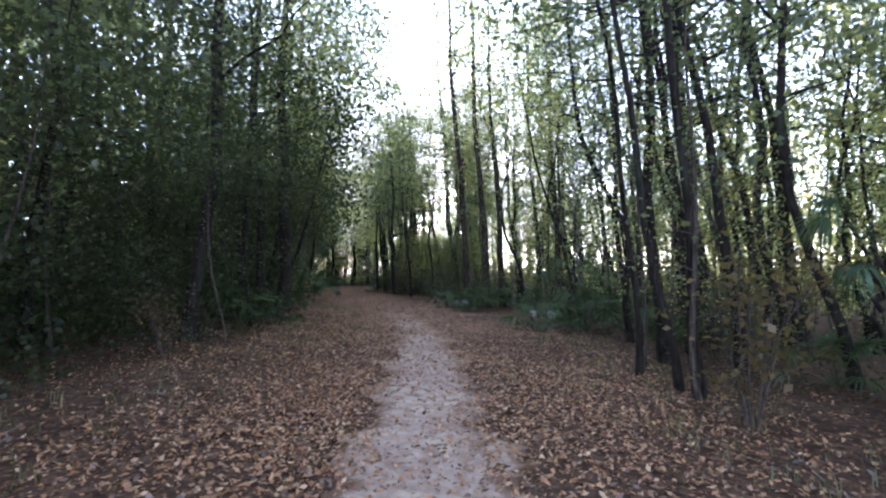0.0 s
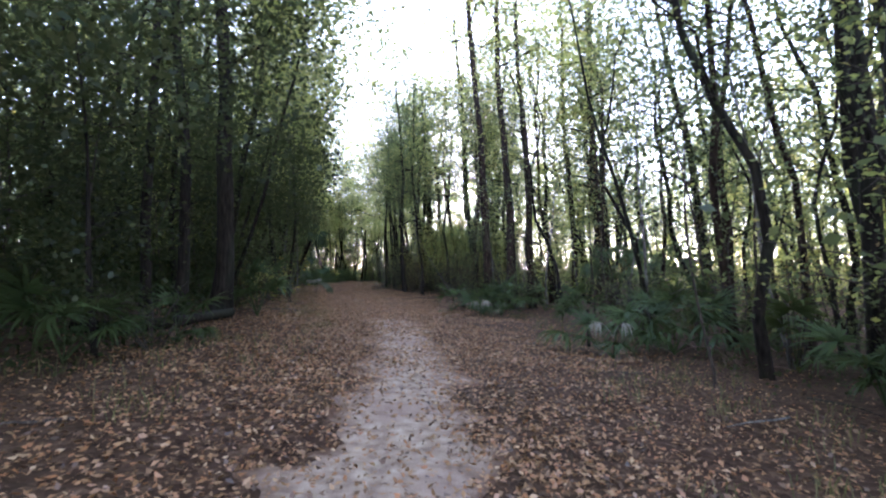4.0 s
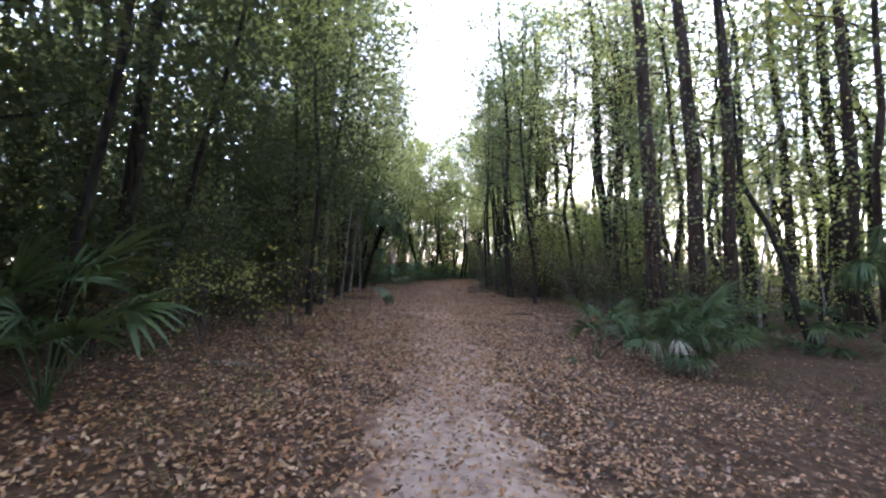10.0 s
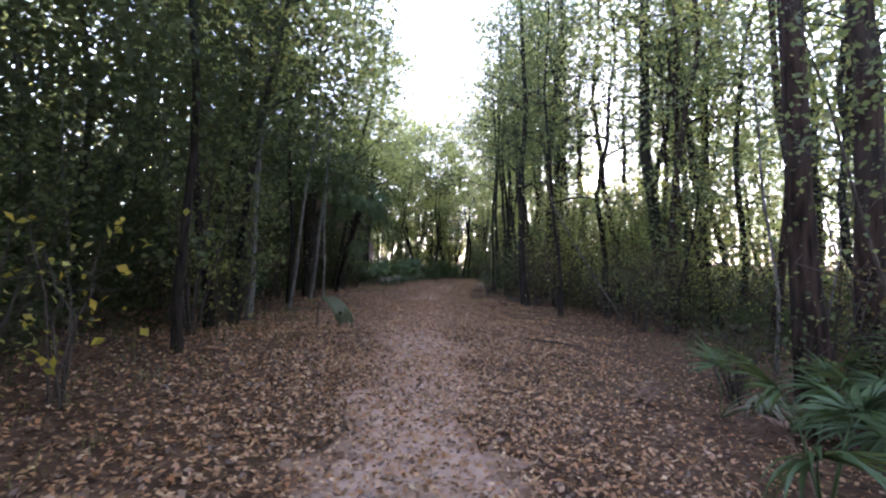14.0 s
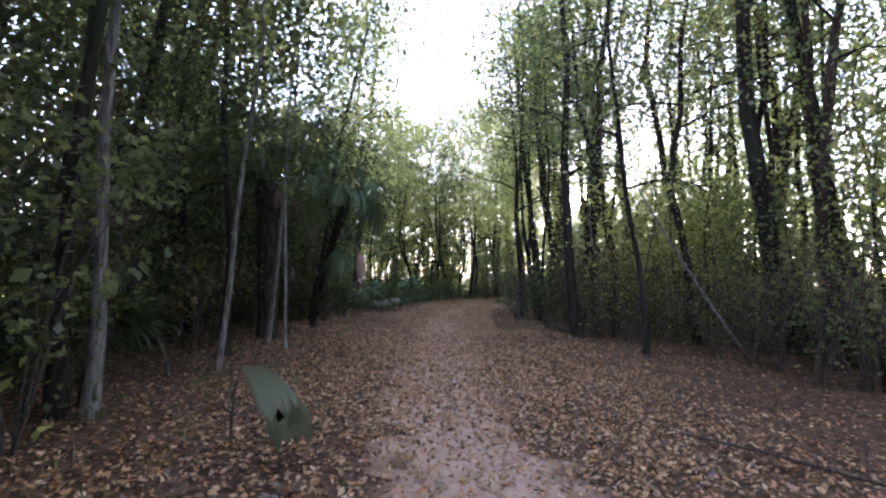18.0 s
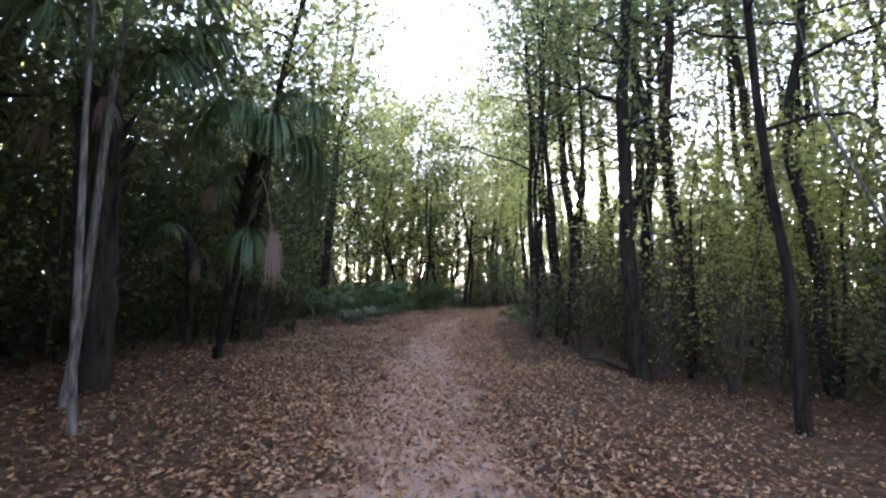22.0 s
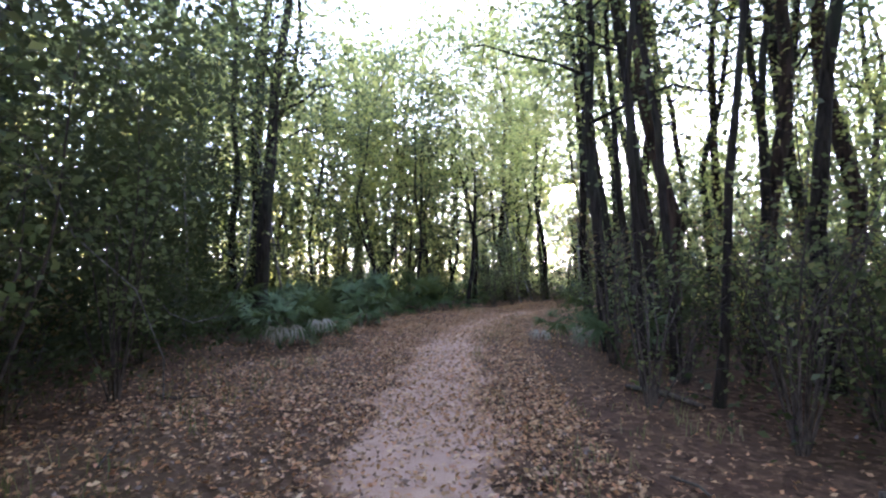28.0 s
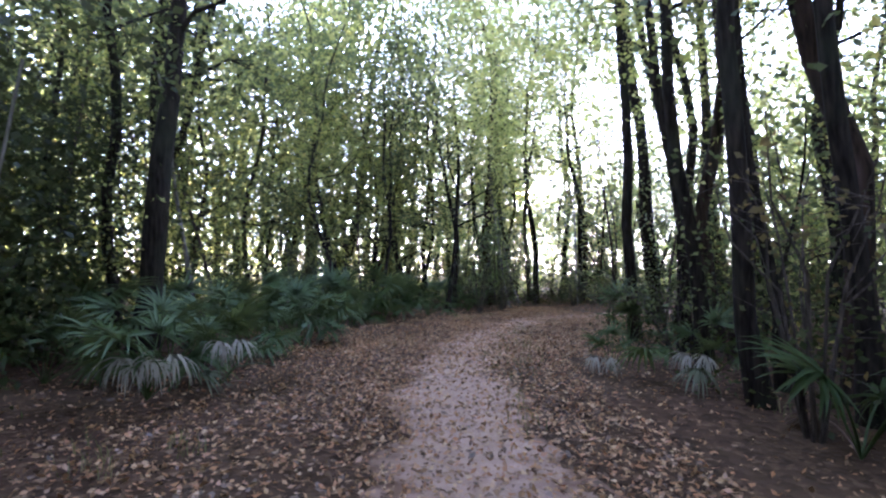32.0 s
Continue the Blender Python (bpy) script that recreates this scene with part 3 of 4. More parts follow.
def free_places(count, lo, hi, gap, seed, xr=(-30, 26), yr=(-8, 82), span=(1.0, 16.0, 1.1), bank=True):
    """Places between lo and hi metres outside the clearing, gap apart. span: the foliage's lowest and highest point and its reach, which stays out of the low sun's way."""
    rng = np.random.default_rng(seed)
    xy = np.column_stack([rng.uniform(*xr, count * 40), rng.uniform(*yr, count * 40)])
    b = beyond_edge(xy)
    ok = (b > lo) & (b < hi)
    xy = xy[ok]
    lane = np.zeros(len(xy), bool)
    for x0, y0 in LANES:
        ray = 1.5 + 0.153 * (xy[:, 1] - y0)
        near = np.abs(xy[:, 0] - x0)
        wide = 0.006 * np.clip(xy[:, 1] - y0, 0, 60)
        lane |= (xy[:, 1] > y0 + 5) & (((near < span[2] + wide) & (ray > span[0]) & (ray < span[1])) | ((near < 0.3 + wide) & (ray < span[1])))
    for x0, y0, r in KEEP_CLEAR:
        lane |= (xy[:, 0] - x0) ** 2 + (xy[:, 1] - y0) ** 2 < r * r
    if bank:
        lane |= (xy[:, 0] < -11) & (xy[:, 1] > 43.5) & (xy[:, 1] < 58) & (beyond_edge(xy) < 2.6)
    xy = xy[~lane]
    out = []
    for p in xy:
        if all((p[0] - q[0]) ** 2 + (p[1] - q[1]) ** 2 > gap * gap for q in out):
            out.append(p)
            if len(out) == count:
                break
    return out


def turned(x, y, a, s, z=None, tilt=0.0, way=0.0):
    m = Matrix.Translation((x, y, ground_z(x, y) if z is None else z))
    return m @ Matrix.Rotation(way, 4, "Z") @ Matrix.Rotation(tilt, 4, "Y") @ Matrix.Rotation(a - way, 4, "Z") @ Matrix.Diagonal((s, s, s, 1))


def spread_copies(makers, places, seed, smin=0.8, smax=1.2, lean=0.06, bias=0.0):
    """Builds each kind once at its first place and copies it to the others."""
    rng = np.random.default_rng(seed)
    first = {}
    for n, (x, y) in enumerate(places):
        k = n % len(makers)
        m = turned(x, y, rng.uniform(0, 6.28), rng.uniform(smin, smax), None, bias + rng.normal(0, lean), rng.normal(0, 0.5))
        if k not in first:
            first[k] = makers[k](x, y)
        else:
            copy_thing(first[k], m)


def wood_tree(seed, h, r, leaf, label, bark_mat=None, **kw):
    kw.setdefault("limbs", 14)
    kw.setdefault("per_limb", 235)
    kw.setdefault("size", 0.108)
    return lambda x, y: tree("oak_tree" if bark_mat is None else "pine_tree", x, y, label, "tree", leaf, bark_mat, "trees of the wood",
                             seed=seed, height=h, radius=r, **kw)


tall = [wood_tree(201, 15, 0.12, M_OAK, "tall dark oak with layers of small green leaves", low=0.28),
        wood_tree(202, 12, 0.09, M_OAK, "slim dark oak with leaves from low down", low=0.2, wobble=0.3),
        wood_tree(203, 16, 0.13, M_LIME_BACKLIT, "tall tree with yellow-green leaves coloured pale as if backlit", low=0.3),
        wood_tree(204, 13, 0.08, M_OAK, "slim forest tree with drooping green sprays", low=0.2, droop=0.4, wobble=0.25),
        wood_tree(206, 11, 0.06, M_OAK, "thin leaning dark tree of the thicket", low=0.25, wobble=0.4)]
airy = [wood_tree(207, 16, 0.095, M_OAK, "tall thin-crowned oak with bare lower trunk", low=0.3, per_limb=155, size=0.088, sigma=0.42, wobble=0.35, spread=3.2),
        wood_tree(208, 14, 0.08, M_LIME_BACKLIT, "slender open tree with few bright leaves", low=0.25, per_limb=150, size=0.088, sigma=0.42, wobble=0.45, spread=3.0),
        wood_tree(205, 18, 0.10, M_LIME_BACKLIT, "tall straight brown trunk with a light crown", M_PINE, low=0.4, per_limb=140, size=0.092, sigma=0.45, wobble=0.25, spread=3.2),
        wood_tree(209, 12, 0.06, M_OAK, "thin crooked tree with sparse twigs and leaves", low=0.25, per_limb=130, size=0.088, sigma=0.42, wobble=0.55, spread=2.8)]


def deep_tree(seed, h, r, leaf, label, **kw):
    return lambda x, y: tree("forest_tree", x, y, label, "tree", leaf, None, "trees deep in the wood", seed=seed, height=h, radius=r, limbs=14, twigs=1, sigma=0.5, **kw)


deep = [deep_tree(211, 15, 0.12, M_OAK, "dark tree deeper in the wood", low=0.08, per_limb=88, size=0.28, spread=3.2),
        deep_tree(212, 12, 0.09, M_LIME_BACKLIT, "light green tree deeper in the wood", low=0.06, per_limb=88, size=0.20, spread=3.0, wobble=0.3),
        deep_tree(214, 10, 0.07, M_OAK, "small leafy tree deeper in the wood", low=0.05, per_limb=88, size=0.26, spread=2.8, wobble=0.3)]
thin = [deep_tree(215, 16, 0.12, M_LIME_BACKLIT, "open yellow-green tree deeper in the wood", low=0.2, per_limb=100, size=0.145, spread=3.0, wobble=0.25),
        deep_tree(216, 13, 0.09, M_OAK, "bare-stemmed open tree deeper in the wood", low=0.18, per_limb=100, size=0.145, spread=2.8, wobble=0.3),
        deep_tree(217, 8, 0.06, M_LIME_BACKLIT, "low bright-leaved tree deeper in the wood", low=0.05, per_limb=110, size=0.15, spread=2.4, wobble=0.3)]


def split(places):
    """Places left and right of the trail."""
    d = off_trail(np.array(places))[0]
    return [p for p, q in zip(places, d) if q < 0], [p for p, q in zip(places, d) if q >= 0]


west, east = split(free_places(150, 1.7, 9.5, 1.3, 301, (-24, 14), (-6, 70), span=(2, 16, 1.5)))
spread_copies(tall, west, 302, 0.8, 1.15, 0.09, 0.10)
spread_copies(airy, east, 322, 0.8, 1.15, 0.09, -0.09)
west, east = split(free_places(160, 7, 28, 1.6, 303, (-40, 36), (-10, 66), span=(1, 17, 2.0)))
spread_copies(deep, west, 304, 0.85, 1.25, 0.07, 0.04)
spread_copies(thin, east + split(free_places(55, 6, 24, 1.4, 325, (-6, 30), (8, 66), span=(2, 17, 1.2)))[1], 324, 0.85, 1.25, 0.07, -0.03)


# low leafy trees and high bare-stemmed ones where the evening sun stands behind them
short = [wood_tree(251, 4.6, 0.05, M_LIME_BACKLIT, "low leafy tree with yellow-green leaves", low=0.06, limbs=12, per_limb=95, spread=1.7, size=0.13, wobble=0.2),
         wood_tree(252, 4.2, 0.045, M_OAK, "low bushy green tree", low=0.06, limbs=11, per_limb=95, spread=1.6, size=0.13, wobble=0.2)]
high = [wood_tree(253, 17, 0.14, M_LIME_BACKLIT, "tall bare-stemmed tree with a high light crown", M_PINE, low=0.40, per_limb=185, size=0.10, spread=3.4),
        wood_tree(254, 15, 0.12, M_OAK, "tall bare-stemmed oak with a high crown", low=0.40, per_limb=185, size=0.10, spread=3.4)]
spread_copies(short, free_places(40, 0.2, 30, 0.95, 311, (-6, 2.5), (33, 58), span=(0, 4.6, 0.8)), 312, 0.8, 1.05, 0.05)
spread_copies(short, free_places(40, 0.2, 30, 1.1, 313, (-14, 3), (57, 80), span=(0, 6.0, 0.9)), 314, 1.2, 1.6, 0.05)
spread_copies(high, free_places(34, 2.0, 30, 1.3, 315, (-6, 3.0), (35, 66), span=(6.5, 17, 0.9)), 316, 0.8, 1.1, 0.05)
spread_copies(high, free_places(18, 0.5, 30, 1.4, 317, (-12, 0), (60, 84), span=(6.5, 17, 0.9)), 318, 0.8, 1.1, 0.05)
spread_copies(airy[:2], free_places(15, 0.5, 30, 1.5, 319, (-24, -9.5), (55, 74)), 320, 0.8, 1.1, 0.10, 0.08)
spread_copies([thin[0], deep[1]], free_places(12, 1.5, 40, 1.7, 326, (-30, 16), (58, 84), span=(1, 17, 1.4)), 327, 0.9, 1.3, 0.07, 0.0)


def sapling_kind(seed, h, r, leaf, label, mat=M_TWIG, **kw):
    kw.setdefault("limbs", 7)
    kw.setdefault("per_limb", 50)
    kw.setdefault("spread", 1.0)
    kw.setdefault("sigma", 0.25)
    return lambda x, y: tree("sapling", x, y, label, "sapling", leaf, mat, "saplings of the understory", seed=seed, height=h, radius=r,
                             size=0.09, wobble=0.16, twigs=3, **kw)


young = [sapling_kind(221, 5.0, 0.028, M_OAK, "thin dark sapling with sparse green leaves", low=0.35),
         sapling_kind(222, 6.5, 0.040, M_LIME_BACKLIT, "leafy young tree with pale yellow-green leaves", low=0.15, limbs=11, per_limb=85, spread=1.5, sigma=0.36),
         sapling_kind(223, 4.0, 0.020, M_SHRUB_SHADE, "bare-stemmed sapling with few leaves", low=0.3),
         sapling_kind(226, 5.0, 0.035, M_OAK, "leafy dark green young tree", low=0.12, limbs=10, per_limb=85, spread=1.4, sigma=0.36),
         sapling_kind(224, 5.5, 0.030, M_RUST, "thin sapling with rust-brown leaves", low=0.3),
         sapling_kind(225, 7.0, 0.040, M_OAK, "pale thin stem in the thicket", M_PALE, low=0.5)]
spread_copies(young, [p for p in free_places(275, 0.3, 9, 0.75, 305, (-24, 13), (0, 72), span=(1.0, 6.5, 0.8))
                      if not (-7.6 < p[0] < -4.2 and 38 < p[1] < 45)], 306, 0.7, 1.25, 0.12)     # bare trunks alone stand inside the bend


# ------------------------------------------------------------------ shrubs
def shrub(name, x, y, label, leaf, seed, height=1.4, width=0.7, stems=7, count=420, size=0.09, group="", mat=None):
    rng = np.random.default_rng(seed)
    wood, tips = [], []
    for s in range(stems):
        a, o = rng.uniform(0, 6.28), width * rng.uniform(0.3, 1.0)
        top = np.array([math.cos(a) * o, math.sin(a) * o, height * rng.uniform(0.6, 1.05)])
        mid = top * np.array([0.4, 0.4, 0.55]) + rng.normal(0, 0.07, 3)
        wood.append(tube(np.array([np.array([0.04 * math.cos(a), 0.04 * math.sin(a), -0.05]), mid, (mid + top) / 2 + rng.normal(0, 0.05, 3), top]), [0.014, 0.010, 0.007, 0.003], 5))
        for b in range(5):
            f = rng.uniform(0.0, 1.0)
            p = mid + (top - mid) * f if f > 0.3 else mid * (0.4 + 2 * f)
            q = p + rng.normal(0, 1, 3) * np.array([0.28, 0.28, 0.16])
            wood.append(tube(np.array([p, q]), [0.005, 0.002], 3))
            tips += [q, (p + q) / 2]
    tips = np.array(tips)
    c = tips[rng.integers(0, len(tips), count)] + rng.normal(0, 1, (count, 3)) * np.array([0.13, 0.13, 0.09])
    c = c[c[:, 2] > 0.06]
    t = thing(name, x, y, label, "shrub", group)
    part("branchwork", mesh_of("branchwork", *join(wood), mat or M_TWIG, True), t)
    part("foliage", mesh_of("foliage", *leaves(c, size, rng, 0.6), leaf), t)
    return t


def shrub_kind(seed, leaf, label, **kw):
    return lambda x, y: shrub("shrub", x, y, label, leaf, seed, group="shrubs of the thicket", **kw)


bushes = [shrub_kind(231, M_SHRUB_SHADE, "loose dark green shrub", height=1.3),
          shrub_kind(232, M_OAK, "tall leafy green shrub", height=2.2, width=0.9, count=620, stems=9),
          shrub_kind(233, M_SHRUB_SHADE, "low twiggy shrub with sparse leaves", height=0.8, count=220),
          shrub_kind(234, M_RUST, "twiggy shrub with brown leaves", height=1.5, count=260),
          shrub_kind(235, M_OAK, "dense dark green understory shrub", height=2.8, width=1.1, count=800, stems=10, size=0.11)]
west, east = split(free_places(255, -0.1, 5.5, 0.75, 307, (-21, 11), (-2, 70), span=(0, 3.2, 0.6)))
spread_copies(bushes, west, 308, 0.75, 1.3, 0.08)
open_bushes = [shrub_kind(238, M_RUST, "open shrub of many brown stems with few dry leaves", height=2.0, width=0.8, count=190, stems=12, size=0.08),
               shrub_kind(239, M_OAK, "open green shrub with thin upright stems", height=1.7, width=0.8, count=300, stems=10, size=0.08),
               shrub_kind(240, M_SHRUB_SHADE, "low dark shrub with bare twigs", height=1.1, width=0.7, count=240, stems=9, size=0.08)]
spread_copies(open_bushes, east[::2], 328, 0.8, 1.3, 0.1)
shrub("shrub", 3.05, 5.2, "brown-stemmed shrub with dry curled leaves", M_RUST, 241, 1.9, 0.7, 9, 420, 0.125)
shrub("shrub", -8.05, 26.1, "slender shrub with large yellow-green leaves in tiers", M_LIME_BACKLIT, 245, 1.6, 0.5, 6, 130, 0.15)
brush = [shrub_kind(236, M_RUST, "tall brown twiggy brush", height=2.6, width=1.0, count=420, stems=11, size=0.085),
         shrub_kind(237, M_OAK, "tangled brown and green brush", height=2.2, width=1.0, count=420, stems=10, size=0.085)]
spread_copies(brush, free_places(34, 0.0, 6.5, 0.8, 309, (-5.5, 6), (33, 45), span=(0, 3.2, 0.6)), 310, 0.85, 1.2, 0.08)
shrub("shrub", -6.15, 22.1, "shrub topped with bright yellow autumn leaves", M_YELLOW, 242, 1.75, 0.35, 5, 55, 0.12)
shrub("shrub", -6.7, 21.7, "shrub with yellow-green leaves", M_LIME_BACKLIT, 243, 1.5, 0.6, 7, 260, 0.10)
shrub("shrub", -6.1, 19.9, "low yellow-green bush at the edge of the path", M_LIME_BACKLIT, 244, 1.2, 0.5, 6, 240, 0.09)


# ------------------------------------------------------------------ palmettos and cabbage palms
def frond_mesh(name, mat, seed, stalk=0.75, blade=0.55, arch=0.5, spread=2.1, droop=0.5, fold=0.0, segments=22):
    """A fan leaf: a curved stalk along +x and upwards, with narrow folded segments round its tip."""
    rng = np.random.default_rng(seed)
    s = np.linspace(0, 1, 6)
    px = stalk * s * math.cos(arch)
    pz = stalk * (s * math.sin(arch) + 0.12 * np.sin(s * np.pi))
    pieces = [tube(np.stack([px, 0 * s, pz], 1), 0.011 * (1 - 0.5 * s), 4)]
    tip = np.array([px[-1], 0, pz[-1]])
    ahead = unit(np.array([math.cos(arch * 0.6), 0, math.sin(arch * 0.6) - 0.25]))
    side = np.array([0, 1.0, 0])
    up = np.cross(ahead, side)
    hub = [tip - side * 0.012, tip - up * 0.01, tip + side * 0.012]
    verts, faces = list(pieces[0][0]) + hub, [list(q) for q in pieces[0][1]]
    h0 = len(verts) - 3
    faces.append([h0 - 1, h0 - 2, h0 + 1, h0])
    for k in range(segments):
        a = spread * (2 * (k + 0.5) / segments - 1) + rng.normal(0, 0.045)
        length = blade * (0.72 + 0.28 * math.cos(a * 0.7)) * rng.uniform(0.88, 1.08)
        d = math.cos(a) * ahead + math.sin(a) * side * (1 - fold) + up * (0.18 * math.cos(a) + rng.normal(0, 0.11) - fold * abs(math.sin(a)) * 0.5)
        d = unit(d)
        w = unit(np.cross(d, up))
        width = blade * spread / segments * 1.02
        n0 = len(verts)
        sag = rng.uniform(0.5, 1.6)
        c, q0 = tip, 0.0
        for q, wf in ((0.35, 0.95), (0.60, 0.62), (0.82, 0.32), (1.0, 0.04)):
            bent = unit(d + np.array([0, 0, -1.0]) * droop * 2.2 * sag * q ** 2)
            c = c + bent * length * (q - q0)
            q0 = q
            h = width * wf * 0.5
            verts += [c - w * h, c - up * h * 0.55, c + w * h]
        for j in range(2):
            faces.append([h0 + j, h0 + j + 1, n0 + j + 1, n0 + j])
            faces += [[n0 + i * 3 + j, n0 + i * 3 + j + 1, n0 + i * 3 + j + 4, n0 + i * 3 + j + 3] for i in range(3)]
    return mesh_of(name, np.array(verts), faces, mat)


FRONDS = [frond_mesh("frond", M_PALM, 401, 0.75, 0.55, 0.95, 2.0, 0.35), frond_mesh("frond", M_PALM, 402, 0.85, 0.60, 0.65, 2.1, 0.55),
          frond_mesh("frond", M_PALM, 403, 0.65, 0.50, 0.40, 1.9, 0.7), frond_mesh("frond", M_PALM, 404, 0.9, 0.58, 1.2, 1.6, 0.3, 0.25)]
DEAD = [frond_mesh("dead_frond", M_DEAD, 411, 0.6, 0.5, 0.1, 1.3, 1.0, 0.5), frond_mesh("dead_frond", M_GREY, 412, 0.7, 0.5, 0.25, 1.5, 1.1, 0.3)]
BIG = [frond_mesh("frond", M_PALM, 421, 1.3, 0.95, 0.7, 1.9, 1.6, 0.2, 30), frond_mesh("frond", M_PALM, 422, 1.2, 0.9, 0.25, 1.8, 2.0, 0.2, 30),
       frond_mesh("frond", M_PALM, 423, 1.4, 0.95, 1.1, 1.8, 1.4, 0.2, 30)]
BIG_DEAD = [frond_mesh("dead_frond", M_DEAD, 424, 0.7, 0.6, -0.2, 0.9, 1.5, 0.7, 22), frond_mesh("dead_frond", M_DEAD, 425, 0.8, 0.6, 0.1, 1.0, 1.5, 0.6, 22)]


def palmetto(x, y, seed, fronds=9, scale=1.0, dead=1, label="low palmetto with green fan leaves", group="palmettos along the trail"):
    rng = np.random.default_rng(seed)
    t = thing("palmetto", x, y, label, "palmetto", group)
    for k in range(fronds + dead):
        me = FRONDS[int(rng.integers(0, 4))] if k < fronds else DEAD[int(rng.integers(0, 2))]
        o = part("frond" if k < fronds else "dead_frond", me, t, "" if k < fronds else "withered tan fan leaf")
        sc = scale * rng.uniform(0.75, 1.2)
        o.matrix_basis = pose(0, 0, 0.02, rng.normal(0, 9), rng.normal(-6, 12), k * 137.5 + rng.uniform(-25, 25)) @ Matrix.Diagonal((sc, sc, sc, 1))
    return t


def cabbage_palm(x, y, seed, trunk_h, radius=0.14, fronds=16, dead=5, scale=1.0, label="cabbage palm with drooping fan leaves", lean=(0.0, 0.0)):
    rng = np.random.default_rng(seed)
    t = thing("cabbage_palm", x, y, label, "palm tree")
    z = np.linspace(-0.1, trunk_h, 14)
    k = np.clip(z / trunk_h, 0, 1) ** 1.3
    pieces = [tube(np.stack([0.05 * np.sin(z) + lean[0] * k, 0.04 * np.cos(z * 1.3) - 0.04 + lean[1] * k, z], 1), radius * (1 + 0.08 * np.sin(z * 9)), 10, 0.05, rng)]
    for k in range(int(trunk_h * 14)):
        h, a = trunk_h * (0.35 + 0.65 * rng.random()), rng.uniform(0, 6.28)
        d = np.array([math.cos(a), math.sin(a), 0])
        f = (h / trunk_h) ** 1.3
        p = d * radius * 0.9 + np.array([lean[0] * f, lean[1] * f, h])
        pieces.append(tube(np.array([p, p + d * 0.05 + np.array([0, 0, 0.10]), p + d * 0.12 + np.array([0, 0, 0.22])]), [0.03, 0.026, 0.012], 4))
    part("trunk", mesh_of("trunk", *join(pieces), M_PALMTRUNK, True), t)
    for k in range(fronds + dead):
        alive = k < fronds
        me = BIG[int(rng.integers(0, 3))] if alive else BIG_DEAD[int(rng.integers(0, 2))]
        o = part("frond" if alive else "dead_frond", me, t, "" if alive else "hanging withered brown fan leaf")
        sc = scale * rng.uniform(0.8, 1.1)
        o.matrix_basis = pose(lean[0], lean[1], trunk_h - (0 if alive else 0.25), rng.normal(0, 8), rng.normal(0, 12) + (0 if alive else 15), k * 137.5 + rng.uniform(-20, 20)) @ Matrix.Diagonal((sc, sc, sc, 1))
    return t


PALE = frond_mesh("dead_frond", M_STRAW, 428, 0.55, 0.46, 0.75, 1.1, 1.5, 0.35, 16)


def hang_pale(t, turns, z=0.15, size=1.0):
    """Adds pale withered fans that hang down on one side of a palmetto."""
    for turn in turns:
        part("dead_frond", PALE, t, "pale straw-coloured withered fan leaf").matrix_basis = pose(0, 0, z, 0, 0, turn) @ Matrix.Diagonal((size, size, size, 1))


# palmettos whose places show clearly
hang_pale(palmetto(2.65, 14.45, 502, 7, 1.25, 0, "upright palmetto with a few withered leaves"), (-70, -150), 0.4, 0.75)
palmetto(4.1, 15.4, 503, 9, 1.35, 2)
palmetto(4.9, 16.2, 527, 9, 1.25, 1)
palmetto(4.0, 16.6, 504, 9, 1.1, 2)
palmetto(0.6, 24.7, 506, 8, 0.85, 1)
palmetto(1.5, 25.9, 507, 7, 0.95, 2)
palmetto(3.2, 26.6, 508, 7, 1.0, 2)
palmetto(-5.0, 16.9, 509, 9, 1.15, 1)
palmetto(-0.62, 22.75, 511, 6, 0.95, 1, "palmetto with arching and withered fan leaves by the path")
hang_pale(palmetto(0.5, 22.9, 513, 6, 1.0, 1, "palmetto with broad arching and pale withered leaves by the path"), (-80, -125), 0.2, 1.0)
palmetto(1.15, 23.3, 505, 6, 0.95, 2)
palmetto(-0.6, 25.4, 512, 2, 0.9, 4, "nearly dead palmetto with hanging tan leaves")
hang_pale(palmetto(-12.95, 44.5, 514, 8, 0.9, 1, "palmetto with pale hanging old leaves"), (-48, -75, -20))
palmetto(-13.0, 46.0, 515, 8, 0.95, 2)
hang_pale(palmetto(-12.6, 45.3, 524, 5, 0.85, 1, "palmetto with pale hanging old leaves"), (-60, -30), 0.25, 0.9)
palmetto(-13.6, 47.4, 525, 10, 1.15, 1)
palmetto(-13.2, 48.7, 526, 10, 1.1, 2)
palmetto(-13.8, 49.8, 516, 10, 1.2, 1)
palmetto(-13.9, 52.0, 517, 10, 1.2, 1)
palmetto(-13.3, 53.2, 518, 9, 1.2, 1)
palmetto(-12.8, 54.6, 519, 9, 1.2, 1)
hang_pale(palmetto(-6.75, 46.2, 520, 7, 0.8, 1, "small palmetto with pale withered leaves beside the trail"), (-115, -150), 0.1, 0.8)
hang_pale(palmetto(-7.75, 47.0, 529, 4, 0.6, 0, "small palmetto with pale withered leaves beside the trail"), (-100, -140), 0.0, 0.7)
palmetto(-7.0, 49.5, 521, 8, 1.0, 1)
palmetto(-6.5, 43.9, 522, 6, 0.9, 1)
palmetto(-9.9, 28.6, 523, 6, 0.9, 1)
